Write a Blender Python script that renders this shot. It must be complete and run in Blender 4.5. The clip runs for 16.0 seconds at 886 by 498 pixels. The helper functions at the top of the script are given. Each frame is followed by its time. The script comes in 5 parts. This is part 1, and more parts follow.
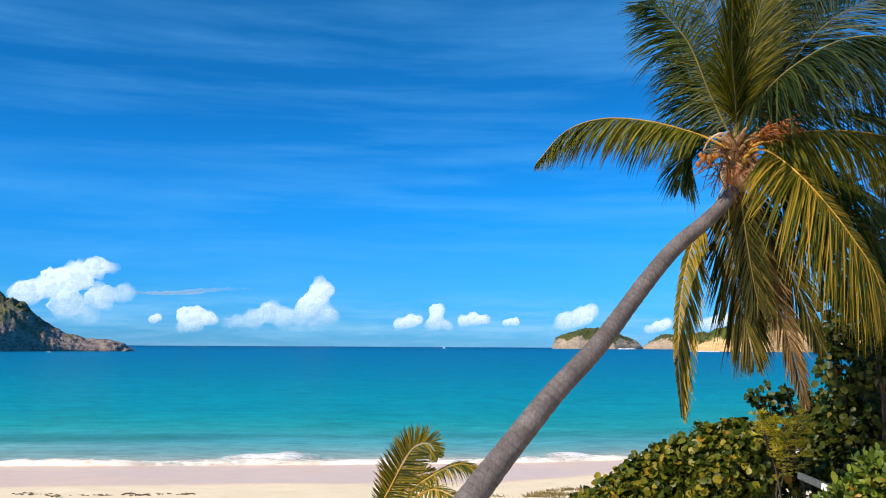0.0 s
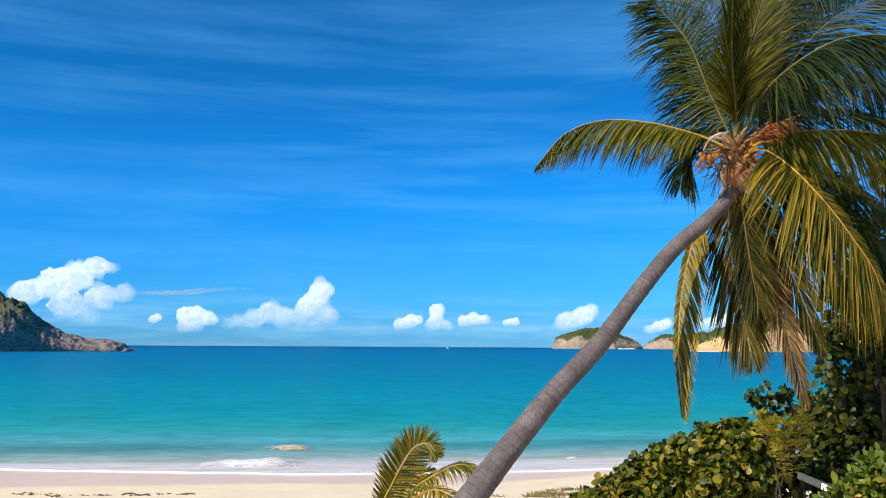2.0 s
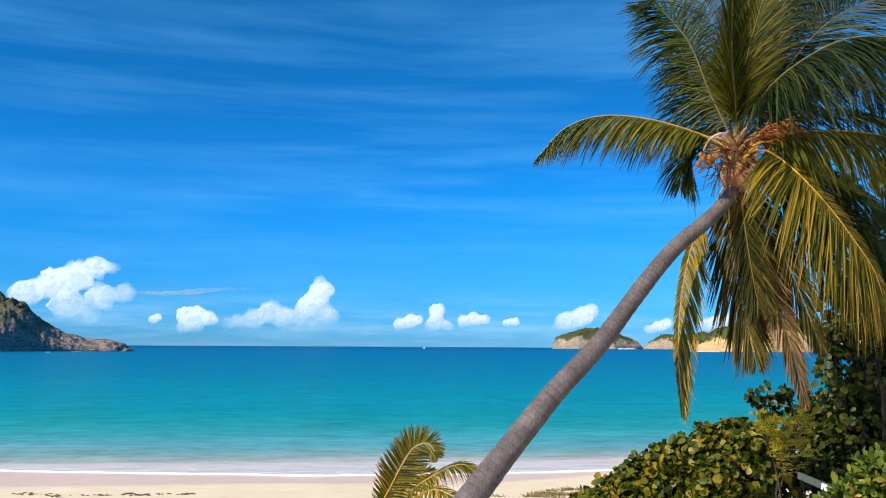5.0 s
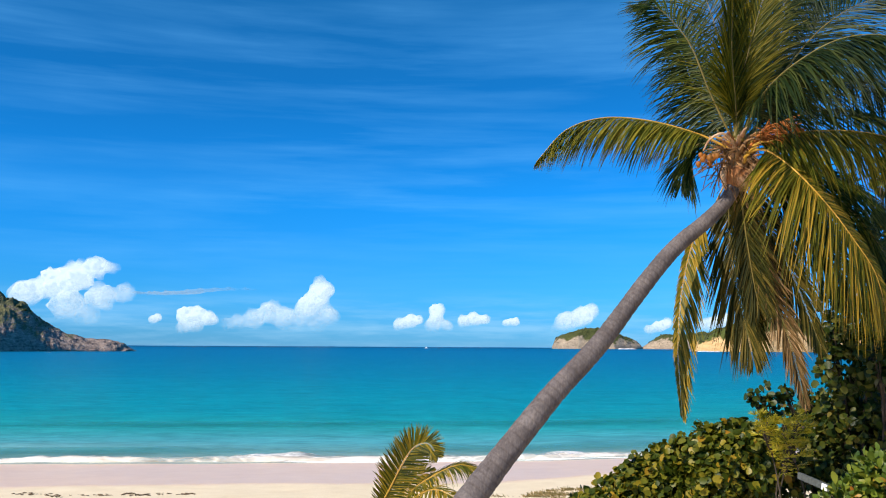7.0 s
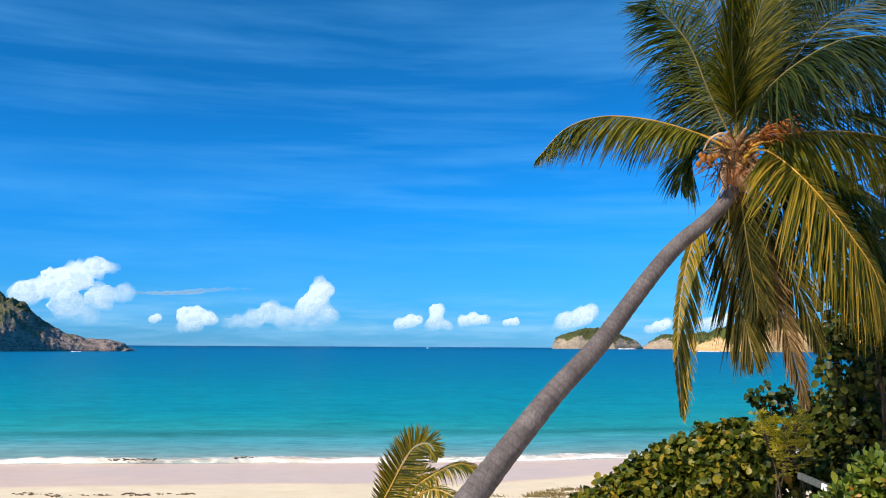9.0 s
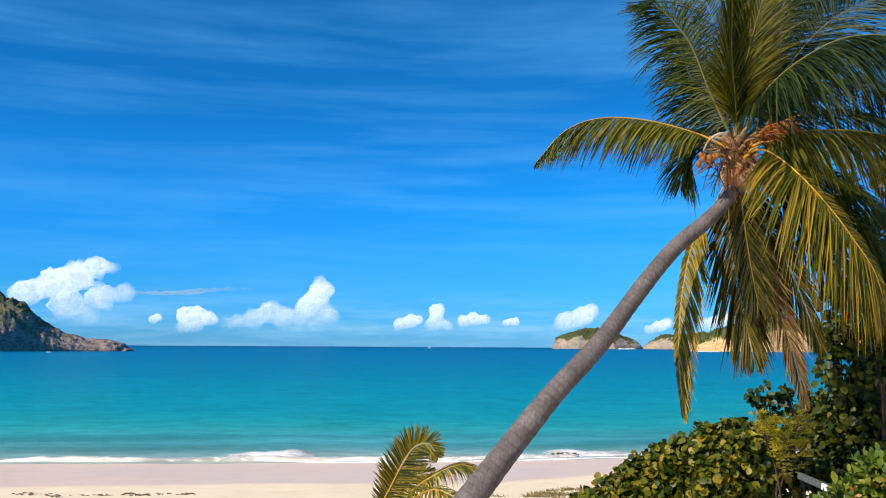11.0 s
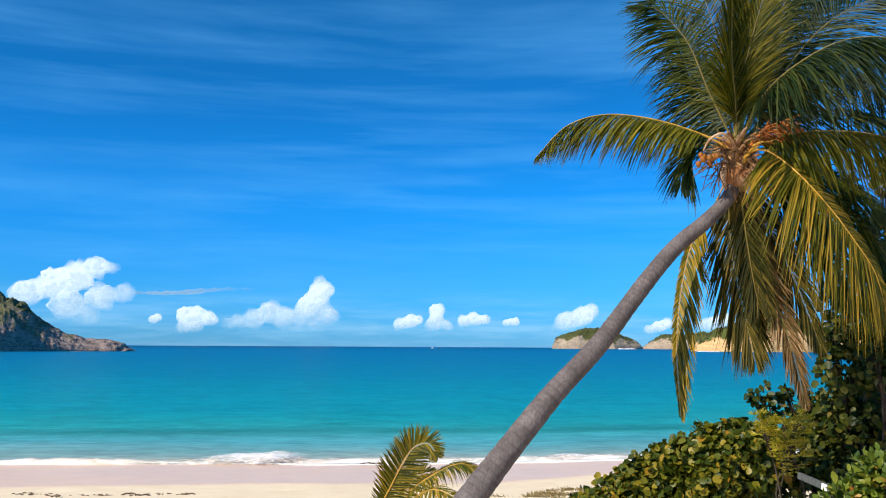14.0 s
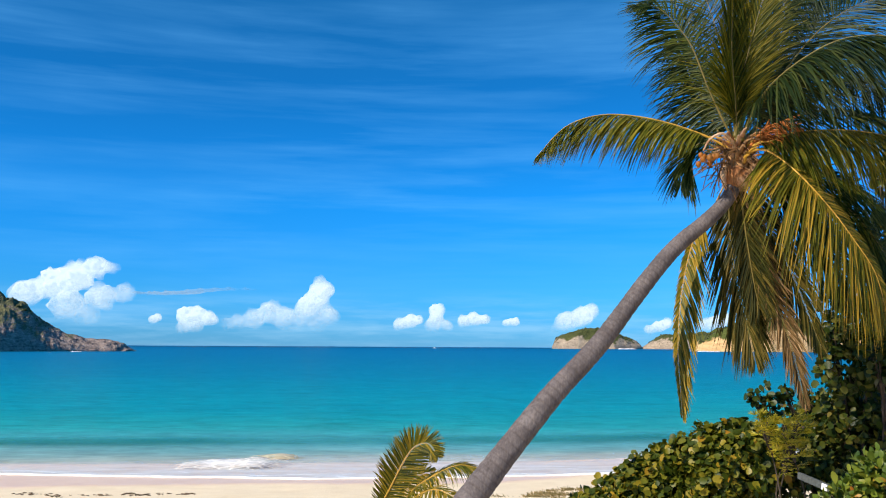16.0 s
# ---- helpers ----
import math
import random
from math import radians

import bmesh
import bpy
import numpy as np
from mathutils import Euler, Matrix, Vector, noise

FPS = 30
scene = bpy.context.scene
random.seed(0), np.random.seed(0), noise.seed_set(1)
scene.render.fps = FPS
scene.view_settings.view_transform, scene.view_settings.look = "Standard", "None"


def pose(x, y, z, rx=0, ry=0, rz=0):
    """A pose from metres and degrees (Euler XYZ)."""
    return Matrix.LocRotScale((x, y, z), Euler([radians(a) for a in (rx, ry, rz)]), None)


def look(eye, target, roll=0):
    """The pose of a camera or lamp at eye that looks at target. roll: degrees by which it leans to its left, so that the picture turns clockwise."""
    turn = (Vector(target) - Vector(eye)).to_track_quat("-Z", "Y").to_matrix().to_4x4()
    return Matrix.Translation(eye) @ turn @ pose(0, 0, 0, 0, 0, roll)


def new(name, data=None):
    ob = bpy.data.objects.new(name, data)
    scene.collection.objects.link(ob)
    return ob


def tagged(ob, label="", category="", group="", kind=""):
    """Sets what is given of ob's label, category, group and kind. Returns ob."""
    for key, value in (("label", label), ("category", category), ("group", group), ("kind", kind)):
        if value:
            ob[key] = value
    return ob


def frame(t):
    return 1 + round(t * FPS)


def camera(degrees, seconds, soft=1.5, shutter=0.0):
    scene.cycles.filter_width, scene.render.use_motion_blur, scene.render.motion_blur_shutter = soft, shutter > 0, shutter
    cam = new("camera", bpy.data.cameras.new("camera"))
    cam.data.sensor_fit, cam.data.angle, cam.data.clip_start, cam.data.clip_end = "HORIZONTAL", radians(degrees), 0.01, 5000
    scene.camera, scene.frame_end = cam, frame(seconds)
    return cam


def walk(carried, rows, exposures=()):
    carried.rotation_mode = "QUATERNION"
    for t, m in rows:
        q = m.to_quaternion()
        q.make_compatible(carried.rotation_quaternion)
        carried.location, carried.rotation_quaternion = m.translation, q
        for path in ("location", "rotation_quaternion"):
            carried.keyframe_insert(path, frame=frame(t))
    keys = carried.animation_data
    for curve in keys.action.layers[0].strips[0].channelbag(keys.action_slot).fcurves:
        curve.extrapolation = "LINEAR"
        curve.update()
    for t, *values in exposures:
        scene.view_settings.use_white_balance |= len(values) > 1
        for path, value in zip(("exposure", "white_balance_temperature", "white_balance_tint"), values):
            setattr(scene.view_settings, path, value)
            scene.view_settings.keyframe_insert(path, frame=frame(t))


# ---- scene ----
cam = camera(54, 16.0, soft=1.1)
EYE = (0.0, 0.0, 6.5)
stand = pose(*EYE, 90 + 6.36, 0, 0) @ pose(0, 0, 0, 0, 0, 0.3)
walk(cam, [(0.0, stand), (16.0, stand)], exposures=[(0.0, 0.3), (16.0, 0.3)])

# ---------------------------------------------------------------- node helpers


def node(tree, kind, ins=None):
    nd = tree.nodes.new(kind)
    for key, value in (ins or {}).items():
        if isinstance(value, bpy.types.NodeSocket):
            tree.links.new(value, nd.inputs[key])
        else:
            nd.inputs[key].default_value = value
    return nd


def ramp(tree, fac, stops, mode="LINEAR"):
    nd = tree.nodes.new("ShaderNodeValToRGB")
    nd.color_ramp.interpolation = mode
    el = nd.color_ramp.elements
    while len(el) < len(stops):
        el.new(0.5)
    for e, (p, c) in zip(el, stops):
        e.position = p
        e.color = (*c, 1) if isinstance(c, tuple) else (c, c, c, 1)
    tree.links.new(fac, nd.inputs["Fac"])
    return nd.outputs["Color"]


def mixc(tree, fac, a, b, blend="MIX"):
    nd = tree.nodes.new("ShaderNodeMix")
    nd.data_type, nd.blend_type = "RGBA", blend
    for i, v in ((0, fac), (6, a), (7, b)):
        if isinstance(v, bpy.types.NodeSocket):
            tree.links.new(v, nd.inputs[i])
        elif i == 0:
            nd.inputs[i].default_value = v
        else:
            nd.inputs[i].default_value = (*v, 1)
    return nd.outputs[2]


def calc(tree, op, a, b=0.0, clamp=False):
    nd = tree.nodes.new("ShaderNodeMath")
    nd.operation, nd.use_clamp = op, clamp
    for i, v in ((0, a), (1, b)):
        if isinstance(v, bpy.types.NodeSocket):
            tree.links.new(v, nd.inputs[i])
        else:
            nd.inputs[i].default_value = v
    return nd.outputs[0]


def noise_of(tree, vec, scale, detail=4.0, stretch=(1, 1, 1), rough=0.55, warp=0.0):
    mp = node(tree, "ShaderNodeMapping", {"Vector": vec, "Scale": stretch})
    return node(tree, "ShaderNodeTexNoise", {"Vector": mp.outputs[0], "Scale": scale, "Detail": detail, "Roughness": rough, "Distortion": warp}).outputs["Fac"]


def fresh(name):
    m = bpy.data.materials.new(name)
    m.use_nodes = True
    m.node_tree.nodes.clear()
    t = m.node_tree
    out = t.nodes.new("ShaderNodeOutputMaterial")
    return m, t, out


def surface(name, dark, light, scale=6.0, rough=0.8, bump=0.3, fine=60.0, spec=0.3, stretch=(1, 1, 1), island=0.0, stain=None, depth=0.02):
    """Grain at two scales, an optional stain colour, and relief."""
    m, t, out = fresh(name)
    co = node(t, "ShaderNodeTexCoord").outputs["Object"]
    big = noise_of(t, co, scale, 5, stretch)
    small = noise_of(t, co, fine, 3, stretch)
    f = calc(t, "ADD", calc(t, "MULTIPLY", big, 0.65), calc(t, "MULTIPLY", small, 0.35))
    if island:
        r = node(t, "ShaderNodeNewGeometry").outputs["Random Per Island"]
        f = calc(t, "ADD", f, calc(t, "MULTIPLY", calc(t, "SUBTRACT", r, 0.5), island))
    col = ramp(t, f, [(0.3, dark), (0.7, light)])
    if stain:
        col = mixc(t, ramp(t, noise_of(t, co, scale * 0.35, 3), [(0.5, 0.0), (0.68, 1.0)]), col, stain)
    bmp = node(t, "ShaderNodeBump", {"Height": f, "Strength": bump, "Distance": depth})
    p = node(t, "ShaderNodeBsdfPrincipled", {"Base Color": col, "Roughness": rough, "Specular IOR Level": spec, "Normal": bmp.outputs[0]})
    t.links.new(p.outputs[0], out.inputs[0])
    return m


def leafy(name, stops, rough=0.45, spec=0.4, through_light=0.25, scale=3.0, mode="LINEAR"):
    """Leaf colours: one per leaf, with blotches, and light passing through the blade."""
    m, t, out = fresh(name)
    co = node(t, "ShaderNodeTexCoord").outputs["Object"]
    g = node(t, "ShaderNodeNewGeometry")
    o = node(t, "ShaderNodeObjectInfo")
    r = calc(t, "FRACT", calc(t, "ADD", g.outputs["Random Per Island"], o.outputs["Random"]))
    f = calc(t, "ADD", calc(t, "MULTIPLY", r, 0.75), calc(t, "MULTIPLY", noise_of(t, co, scale, 4), 0.25))
    col = ramp(t, f, stops, mode)
    p = node(t, "ShaderNodeBsdfPrincipled", {"Base Color": col, "Roughness": rough, "Specular IOR Level": spec})
    tr = node(t, "ShaderNodeBsdfTranslucent", {"Color": mixc(t, 1.0, col, (0.88, 0.95, 0.35), "MULTIPLY")})
    mx = node(t, "ShaderNodeMixShader", {0: through_light, 1: p.outputs[0], 2: tr.outputs[0]})
    t.links.new(mx.outputs[0], out.inputs[0])
    return m


# ---------------------------------------------------------------- sky and sun
SUN_TO = Vector((-0.635, -0.515, 0.68)).normalized()
world = bpy.data.worlds.new("sky")
scene.world = world
world.use_nodes = True
wt = world.node_tree
wt.nodes.clear()
sky = wt.nodes.new("ShaderNodeTexSky")
sky.sky_type = "NISHITA"
sky.sun_disc = False
sky.sun_elevation = math.asin(SUN_TO.z)
sky.sun_rotation = math.atan2(SUN_TO.x, SUN_TO.y)
sky.ozone_density, sky.dust_density, sky.air_density = 1.5, 0.1, 1.0
way = node(wt, "ShaderNodeTexCoord").outputs["Generated"]
sep = node(wt, "ShaderNodeSeparateXYZ", {0: way})
# clean tropical air: deep blue above, paler towards the sea
tint = ramp(wt, sep.outputs[2], [(0.0, (0.125, 0.44, 1.12)), (0.05, (0.08, 0.49, 1.16)), (0.16, (0.035, 0.55, 1.20)), (0.28, (0.03, 0.50, 1.0)), (0.4, (0.06, 0.55, 0.95)), (0.7, (0.06, 0.50, 0.95))])
blue = mixc(wt, 1.0, sky.outputs[0], tint, "MULTIPLY")
# thin cirrus streaks
streak = noise_of(wt, way, 2.0, 7, (1.0, 1.0, 13.0), 0.58, 0.2)
veil = noise_of(wt, way, 2.2, 4, (1.0, 1.0, 4.0))
cirrus = calc(wt, "MULTIPLY", ramp(wt, streak, [(0.42, 0.0), (0.72, 1.0)]), ramp(wt, veil, [(0.35, 0.2), (0.65, 1.0)]))
cirrus = calc(wt, "MULTIPLY", cirrus, 0.43)
air = mixc(wt, cirrus, blue, (1.3, 4.5, 8.7))
# a broken low bank of far cloud just over the sea
bank = calc(wt, "MULTIPLY", ramp(wt, noise_of(wt, way, 9.0, 7, (1.0, 1.0, 9.0), 0.6), [(0.42, 0.0), (0.66, 1.0)]), ramp(wt, sep.outputs[2], [(0.002, 0.2), (0.02, 0.38), (0.065, 0.0)]))
air = mixc(wt, bank, air, (3.6, 6.2, 8.4))
wo = node(wt, "ShaderNodeOutputWorld", {0: node(wt, "ShaderNodeBackground", {"Color": air, "Strength": 0.106}).outputs[0]})

sun_data = bpy.data.lights.new("sun", "SUN")
sun_data.energy, sun_data.angle, sun_data.color = 4.9, radians(0.5), (1.0, 0.92, 0.78)
sun = new("sun", sun_data)
sun.matrix_world = look(SUN_TO * 60, (0, 0, 0))

# ---------------------------------------------------------------- mesh helpers


def part(name, bm, material, parent=None, label="", at=(0, 0, 0), smooth=True):
    me = bpy.data.meshes.new(name)
    bm.to_mesh(me)
    bm.free()
    me.materials.append(material)
    if smooth:
        me.shade_smooth()
    ob = new(name, me)
    ob.location = at
    ob.parent = parent
    return tagged(ob, label) if label else ob


def spline(points, n):
    """n + 1 places along a smooth curve through the points."""
    p = [Vector(q) for q in points]
    p = [p[0] * 2 - p[1]] + p + [p[-1] * 2 - p[-2]]
    out, spans = [], len(p) - 3
    for i in range(n + 1):
        x = i / n * spans
        k = min(int(x), spans - 1)
        u = x - k
        a, b, c, d = p[k:k + 4]
        out.append(0.5 * ((2 * b) + (c - a) * u + (2 * a - 5 * b + 4 * c - d) * u * u + (3 * b - a - 3 * c + d) * u ** 3))
    return out


def tube(bm, pts, radii, seg=8, close=True):
    rings, side = [], None
    for i, p in enumerate(pts):
        t = (pts[min(i + 1, len(pts) - 1)] - pts[max(i - 1, 0)]).normalized()
        if side is None:
            side = t.orthogonal().normalized()
        side = (side - t * side.dot(t)).normalized()
        up = t.cross(side)
        r = radii[i] if not isinstance(radii, float) else radii
        rings.append([bm.verts.new(p + (side * math.cos(a) + up * math.sin(a)) * r) for a in (2 * math.pi * k / seg for k in range(seg))])
    for a, b in zip(rings, rings[1:]):
        for k in range(seg):
            bm.faces.new((a[k], a[(k + 1) % seg], b[(k + 1) % seg], b[k]))
    if close:
        bm.faces.new(rings[0][::-1])
        bm.faces.new(rings[-1])


def lump(bm, at, r, squash=(1, 1, 1), sub=2, rough=0.0, freq=1.0):
    got = bmesh.ops.create_icosphere(bm, subdivisions=sub, radius=1.0)["verts"]
    for v in got:
        k = 1 + rough * noise.noise(Vector(v.co) * freq + Vector(at) * 1.7)
        v.co = Vector(at) + Vector((v.co.x * squash[0], v.co.y * squash[1], v.co.z * squash[2])) * r * k
    return got


def box(bm, at, size, turn=None):
    got = bmesh.ops.create_cube(bm, size=1.0)["verts"]
    for v in got:
        q = Vector((v.co.x * size[0], v.co.y * size[1], v.co.z * size[2]))
        v.co = Vector(at) + (turn @ q if turn else q)
    return got


def grid(bm, xs, ys, height):
    rows = [[bm.verts.new((x, y, height(x, y))) for x in xs] for y in ys]
    for a, b in zip(rows, rows[1:]):
        for k in range(len(xs) - 1):
            bm.faces.new((a[k], a[k + 1], b[k + 1], b[k]))


def lerp_table(x, table):
    for (a, u), (b, v) in zip(table, table[1:]):
        if x <= b:
            k = max(0.0, (x - a) / (b - a))
            return u + (v - u) * k
    return table[-1][1]


# ---------------------------------------------------------------- materials
SHORE = 0.09  # how the waterline runs off across the bay


def shore(x):
    """How far the waterline bends away from the straight at x."""
    return SHORE * x + 0.025 * min(max(0.0, x - 1.0), 25.0) ** 1.7


def from_shore(t, xyz, curve=0.025, reach=25.0):
    """The same, as nodes: metres seaward along the bay."""
    bend = calc(t, "MULTIPLY", calc(t, "POWER", calc(t, "MINIMUM", calc(t, "MAXIMUM", calc(t, "SUBTRACT", xyz.outputs[0], 1.0), 0.0), reach), 1.7), curve)
    return calc(t, "SUBTRACT", xyz.outputs[1], calc(t, "ADD", calc(t, "MULTIPLY", xyz.outputs[0], SHORE), bend))



def sand_material():
    m, t, out = fresh("sand")
    pos = node(t, "ShaderNodeNewGeometry").outputs["Position"]
    xyz = node(t, "ShaderNodeSeparateXYZ", {0: pos})
    s = from_shore(t, xyz, 0.13, 11.0)
    wob = calc(t, "MULTIPLY", calc(t, "SUBTRACT", noise_of(t, pos, 0.12, 4), 0.5), 2.6)
    wet = ramp(t, calc(t, "DIVIDE", calc(t, "SUBTRACT", calc(t, "ADD", s, wob), 37.4), 1.1, True), [(0.0, 0.0), (1.0, 1.0)])
    g = calc(t, "ADD", calc(t, "MULTIPLY", noise_of(t, pos, 0.9, 6), 0.6), calc(t, "MULTIPLY", noise_of(t, pos, 14, 3), 0.4))
    dry = ramp(t, g, [(0.3, (0.72, 0.57, 0.38)), (0.7, (0.86, 0.71, 0.50))])
    damp = ramp(t, g, [(0.3, (0.70, 0.48, 0.345)), (0.7, (0.81, 0.575, 0.415))])
    col = mixc(t, wet, dry, damp)
    bmp = node(t, "ShaderNodeBump", {"Height": g, "Strength": calc(t, "SUBTRACT", 0.6, calc(t, "MULTIPLY", wet, 0.55)), "Distance": 0.06})
    p = node(t, "ShaderNodeBsdfPrincipled", {"Base Color": col, "Roughness": calc(t, "SUBTRACT", 0.95, calc(t, "MULTIPLY", wet, 0.6)), "Specular IOR Level": calc(t, "ADD", 0.08, calc(t, "MULTIPLY", wet, calc(t, "MULTIPLY", ramp(t, noise_of(t, pos, 0.09, 4, (0.5, 1, 1)), [(0.45, 0.0), (0.62, 1.0)]), 0.14))), "Normal": bmp.outputs[0]})
    t.links.new(p.outputs[0], out.inputs[0])
    return m


def sea_material():
    """Colour by the depth of the bay, from milky shallows over sand to the deep."""
    m, t, out = fresh("sea water")
    pos = node(t, "ShaderNodeNewGeometry").outputs["Position"]
    xyz = node(t, "ShaderNodeSeparateXYZ", {0: pos})
    s = from_shore(t, xyz)
    patch = calc(t, "MULTIPLY", calc(t, "SUBTRACT", noise_of(t, pos, 0.02, 4, (0.35, 1, 1)), 0.5), 0.10)
    f = calc(t, "ADD", calc(t, "DIVIDE", calc(t, "LOGARITHM", calc(t, "MAXIMUM", s, 10.0), 10.0), 4.0), calc(t, "MULTIPLY", patch, 0.6))
    col = ramp(t, f, [(0.4235, (0.60, 0.60, 0.52)), (0.428, (0.28, 0.42, 0.40)), (0.434, (0.16, 0.385, 0.395)), (0.446, (0.075, 0.340, 0.38)), (0.463, (0.020, 0.295, 0.305)), (0.480, (0.007, 0.262, 0.300)), (0.495, (0.004, 0.250, 0.315)), (0.53, (0.002, 0.222, 0.315)), (0.58, (0.002, 0.180, 0.302)), (0.64, (0.002, 0.156, 0.296)), (0.75, (0.001, 0.135, 0.30)), (0.84, (0.001, 0.10, 0.235)), (0.9, (0.001, 0.06, 0.16))])
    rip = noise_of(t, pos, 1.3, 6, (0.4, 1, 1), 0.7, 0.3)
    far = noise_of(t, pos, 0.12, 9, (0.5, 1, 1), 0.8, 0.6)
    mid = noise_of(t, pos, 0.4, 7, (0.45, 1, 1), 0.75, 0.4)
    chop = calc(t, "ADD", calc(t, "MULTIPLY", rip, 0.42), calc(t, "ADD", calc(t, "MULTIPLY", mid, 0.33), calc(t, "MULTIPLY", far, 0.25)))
    # light and dark sides of the wavelets, painted into the water's colour
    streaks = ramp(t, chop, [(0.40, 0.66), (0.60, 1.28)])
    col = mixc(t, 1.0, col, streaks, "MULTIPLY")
    bmp = node(t, "ShaderNodeBump", {"Height": calc(t, "ADD", rip, far), "Strength": 0.35, "Distance": 0.5})
    p = node(t, "ShaderNodeBsdfPrincipled", {"Base Color": col, "Roughness": 0.4, "IOR": 1.33, "Specular IOR Level": 0.02, "Normal": bmp.outputs[0]})
    clear = node(t, "ShaderNodeBsdfTransparent", {"Color": (0.80, 0.95, 0.93, 1)})
    thin = ramp(t, calc(t, "DIVIDE", calc(t, "SUBTRACT", s, 49.0), 12.0, True), [(0.0, 0.6), (0.3, 0.2), (1.0, 0.0)])
    mx = node(t, "ShaderNodeMixShader", {0: thin, 1: p.outputs[0], 2: clear.outputs[0]})
    t.links.new(mx.outputs[0], out.inputs[0])
    return m


def foam_material(name, cover, lace=1.2, tintc=(0.76, 0.70, 0.62), least=0.0, silt=0.0, soft=0.45):
    """White water: dense where cover is high, a broken lace elsewhere. Red of the vertex layer 'cover' scales it."""
    m, t, out = fresh(name)
    co = node(t, "ShaderNodeTexCoord").outputs["Object"]
    warp = mixc(t, 0.25, co, node(t, "ShaderNodeTexNoise", {"Vector": co, "Scale": 0.8, "Detail": 4.0}).outputs["Color"], "ADD")
    mp = node(t, "ShaderNodeMapping", {"Vector": warp, "Scale": (0.5, 1, 1)})
    vor = node(t, "ShaderNodeTexVoronoi", {"Vector": mp.outputs[0], "Scale": lace})
    vor.feature = "DISTANCE_TO_EDGE"
    web = ramp(t, vor.outputs[0], [(0.0, 1.0), (0.16, 0.0)])
    cloud = noise_of(t, co, 0.55, 6, (0.45, 1, 1), 0.6)
    at = node(t, "ShaderNodeAttribute")
    at.attribute_name = "cover"
    red = node(t, "ShaderNodeSeparateXYZ", {0: at.outputs["Vector"]}).outputs[0]
    a = calc(t, "ADD", calc(t, "MULTIPLY", web, 0.4), calc(t, "MULTIPLY", calc(t, "SUBTRACT", cloud, 0.25), 1.7))
    a = calc(t, "ADD", calc(t, "SUBTRACT", a, 1.0 - cover), calc(t, "MULTIPLY", calc(t, "SUBTRACT", red, 0.5), 1.5))
    a = ramp(t, a, [(0.0, 0.0), (soft, 1.0)])
    if least:
        a = calc(t, "MAXIMUM", a, calc(t, "MULTIPLY", ramp(t, red, [(0.12, 0.0), (0.4, 1.0)]), calc(t, "MULTIPLY", cloud, 2.0 * least)), True)
    bmp = node(t, "ShaderNodeBump", {"Height": calc(t, "ADD", cloud, calc(t, "MULTIPLY", noise_of(t, co, 2.6, 5, (0.6, 1, 1), 0.7), 0.7)), "Strength": 0.6, "Distance": 0.3})
    col = mixc(t, 0.0, tintc, tintc)
    if silt:
        stir = noise_of(t, co, 0.9, 6, (0.35, 1, 2.0), 0.7, 0.5)
        col = mixc(t, calc(t, "MULTIPLY", ramp(t, stir, [(0.48, 0.0), (0.66, 1.0)]), silt), tintc, (0.46, 0.33, 0.22))
    p = node(t, "ShaderNodeBsdfPrincipled", {"Base Color": col, "Roughness": 0.6, "Specular IOR Level": 0.2, "Normal": bmp.outputs[0]})
    mx = node(t, "ShaderNodeMixShader", {0: a, 1: node(t, "ShaderNodeBsdfTransparent").outputs[0], 2: p.outputs[0]})
    t.links.new(mx.outputs[0], out.inputs[0])
    return m


def hill_material(name, green_lo, green_hi, rock_lo, rock_hi, level, scale):
    """Scrub on the gentle and high ground, bare rock on the steep and low."""
    m, t, out = fresh(name)
    g = node(t, "ShaderNodeNewGeometry")
    pos = g.outputs["Position"]
    z = node(t, "ShaderNodeSeparateXYZ", {0: pos}).outputs[2]
    up = node(t, "ShaderNodeSeparateXYZ", {0: g.outputs["Normal"]}).outputs[2]
    n1 = noise_of(t, pos, scale, 6)
    n2 = noise_of(t, pos, scale * 7, 6)
    bed = noise_of(t, pos, scale * 5, 6, (0.35, 0.35, 1.3), 0.7, 0.8)
    rock = ramp(t, calc(t, "ADD", calc(t, "MULTIPLY", bed, 0.6), calc(t, "MULTIPLY", n2, 0.4)), [(0.36, rock_lo), (0.64, rock_hi)])
    green = ramp(t, calc(t, "ADD", calc(t, "MULTIPLY", n1, 0.6), calc(t, "MULTIPLY", n2, 0.4)), [(0.32, green_lo), (0.66, green_hi)])
    f = calc(t, "ADD", calc(t, "DIVIDE", calc(t, "SUBTRACT", z, level), level * 2.0), calc(t, "MULTIPLY", calc(t, "SUBTRACT", n1, 0.5), 4.0))
    f = calc(t, "ADD", f, calc(t, "MULTIPLY", calc(t, "SUBTRACT", up, 0.75), 1.5))
    col = mixc(t, ramp(t, f, [(0.25, 0.0), (0.6, 1.0)]), rock, green)
    bmp = node(t, "ShaderNodeBump", {"Height": calc(t, "ADD", n2, bed), "Strength": 0.8, "Distance": 3.0})
    p = node(t, "ShaderNodeBsdfPrincipled", {"Base Color": col, "Roughness": 0.95, "Specular IOR Level": 0.1, "Normal": bmp.outputs[0]})
    t.links.new(p.outputs[0], out.inputs[0])
    return m


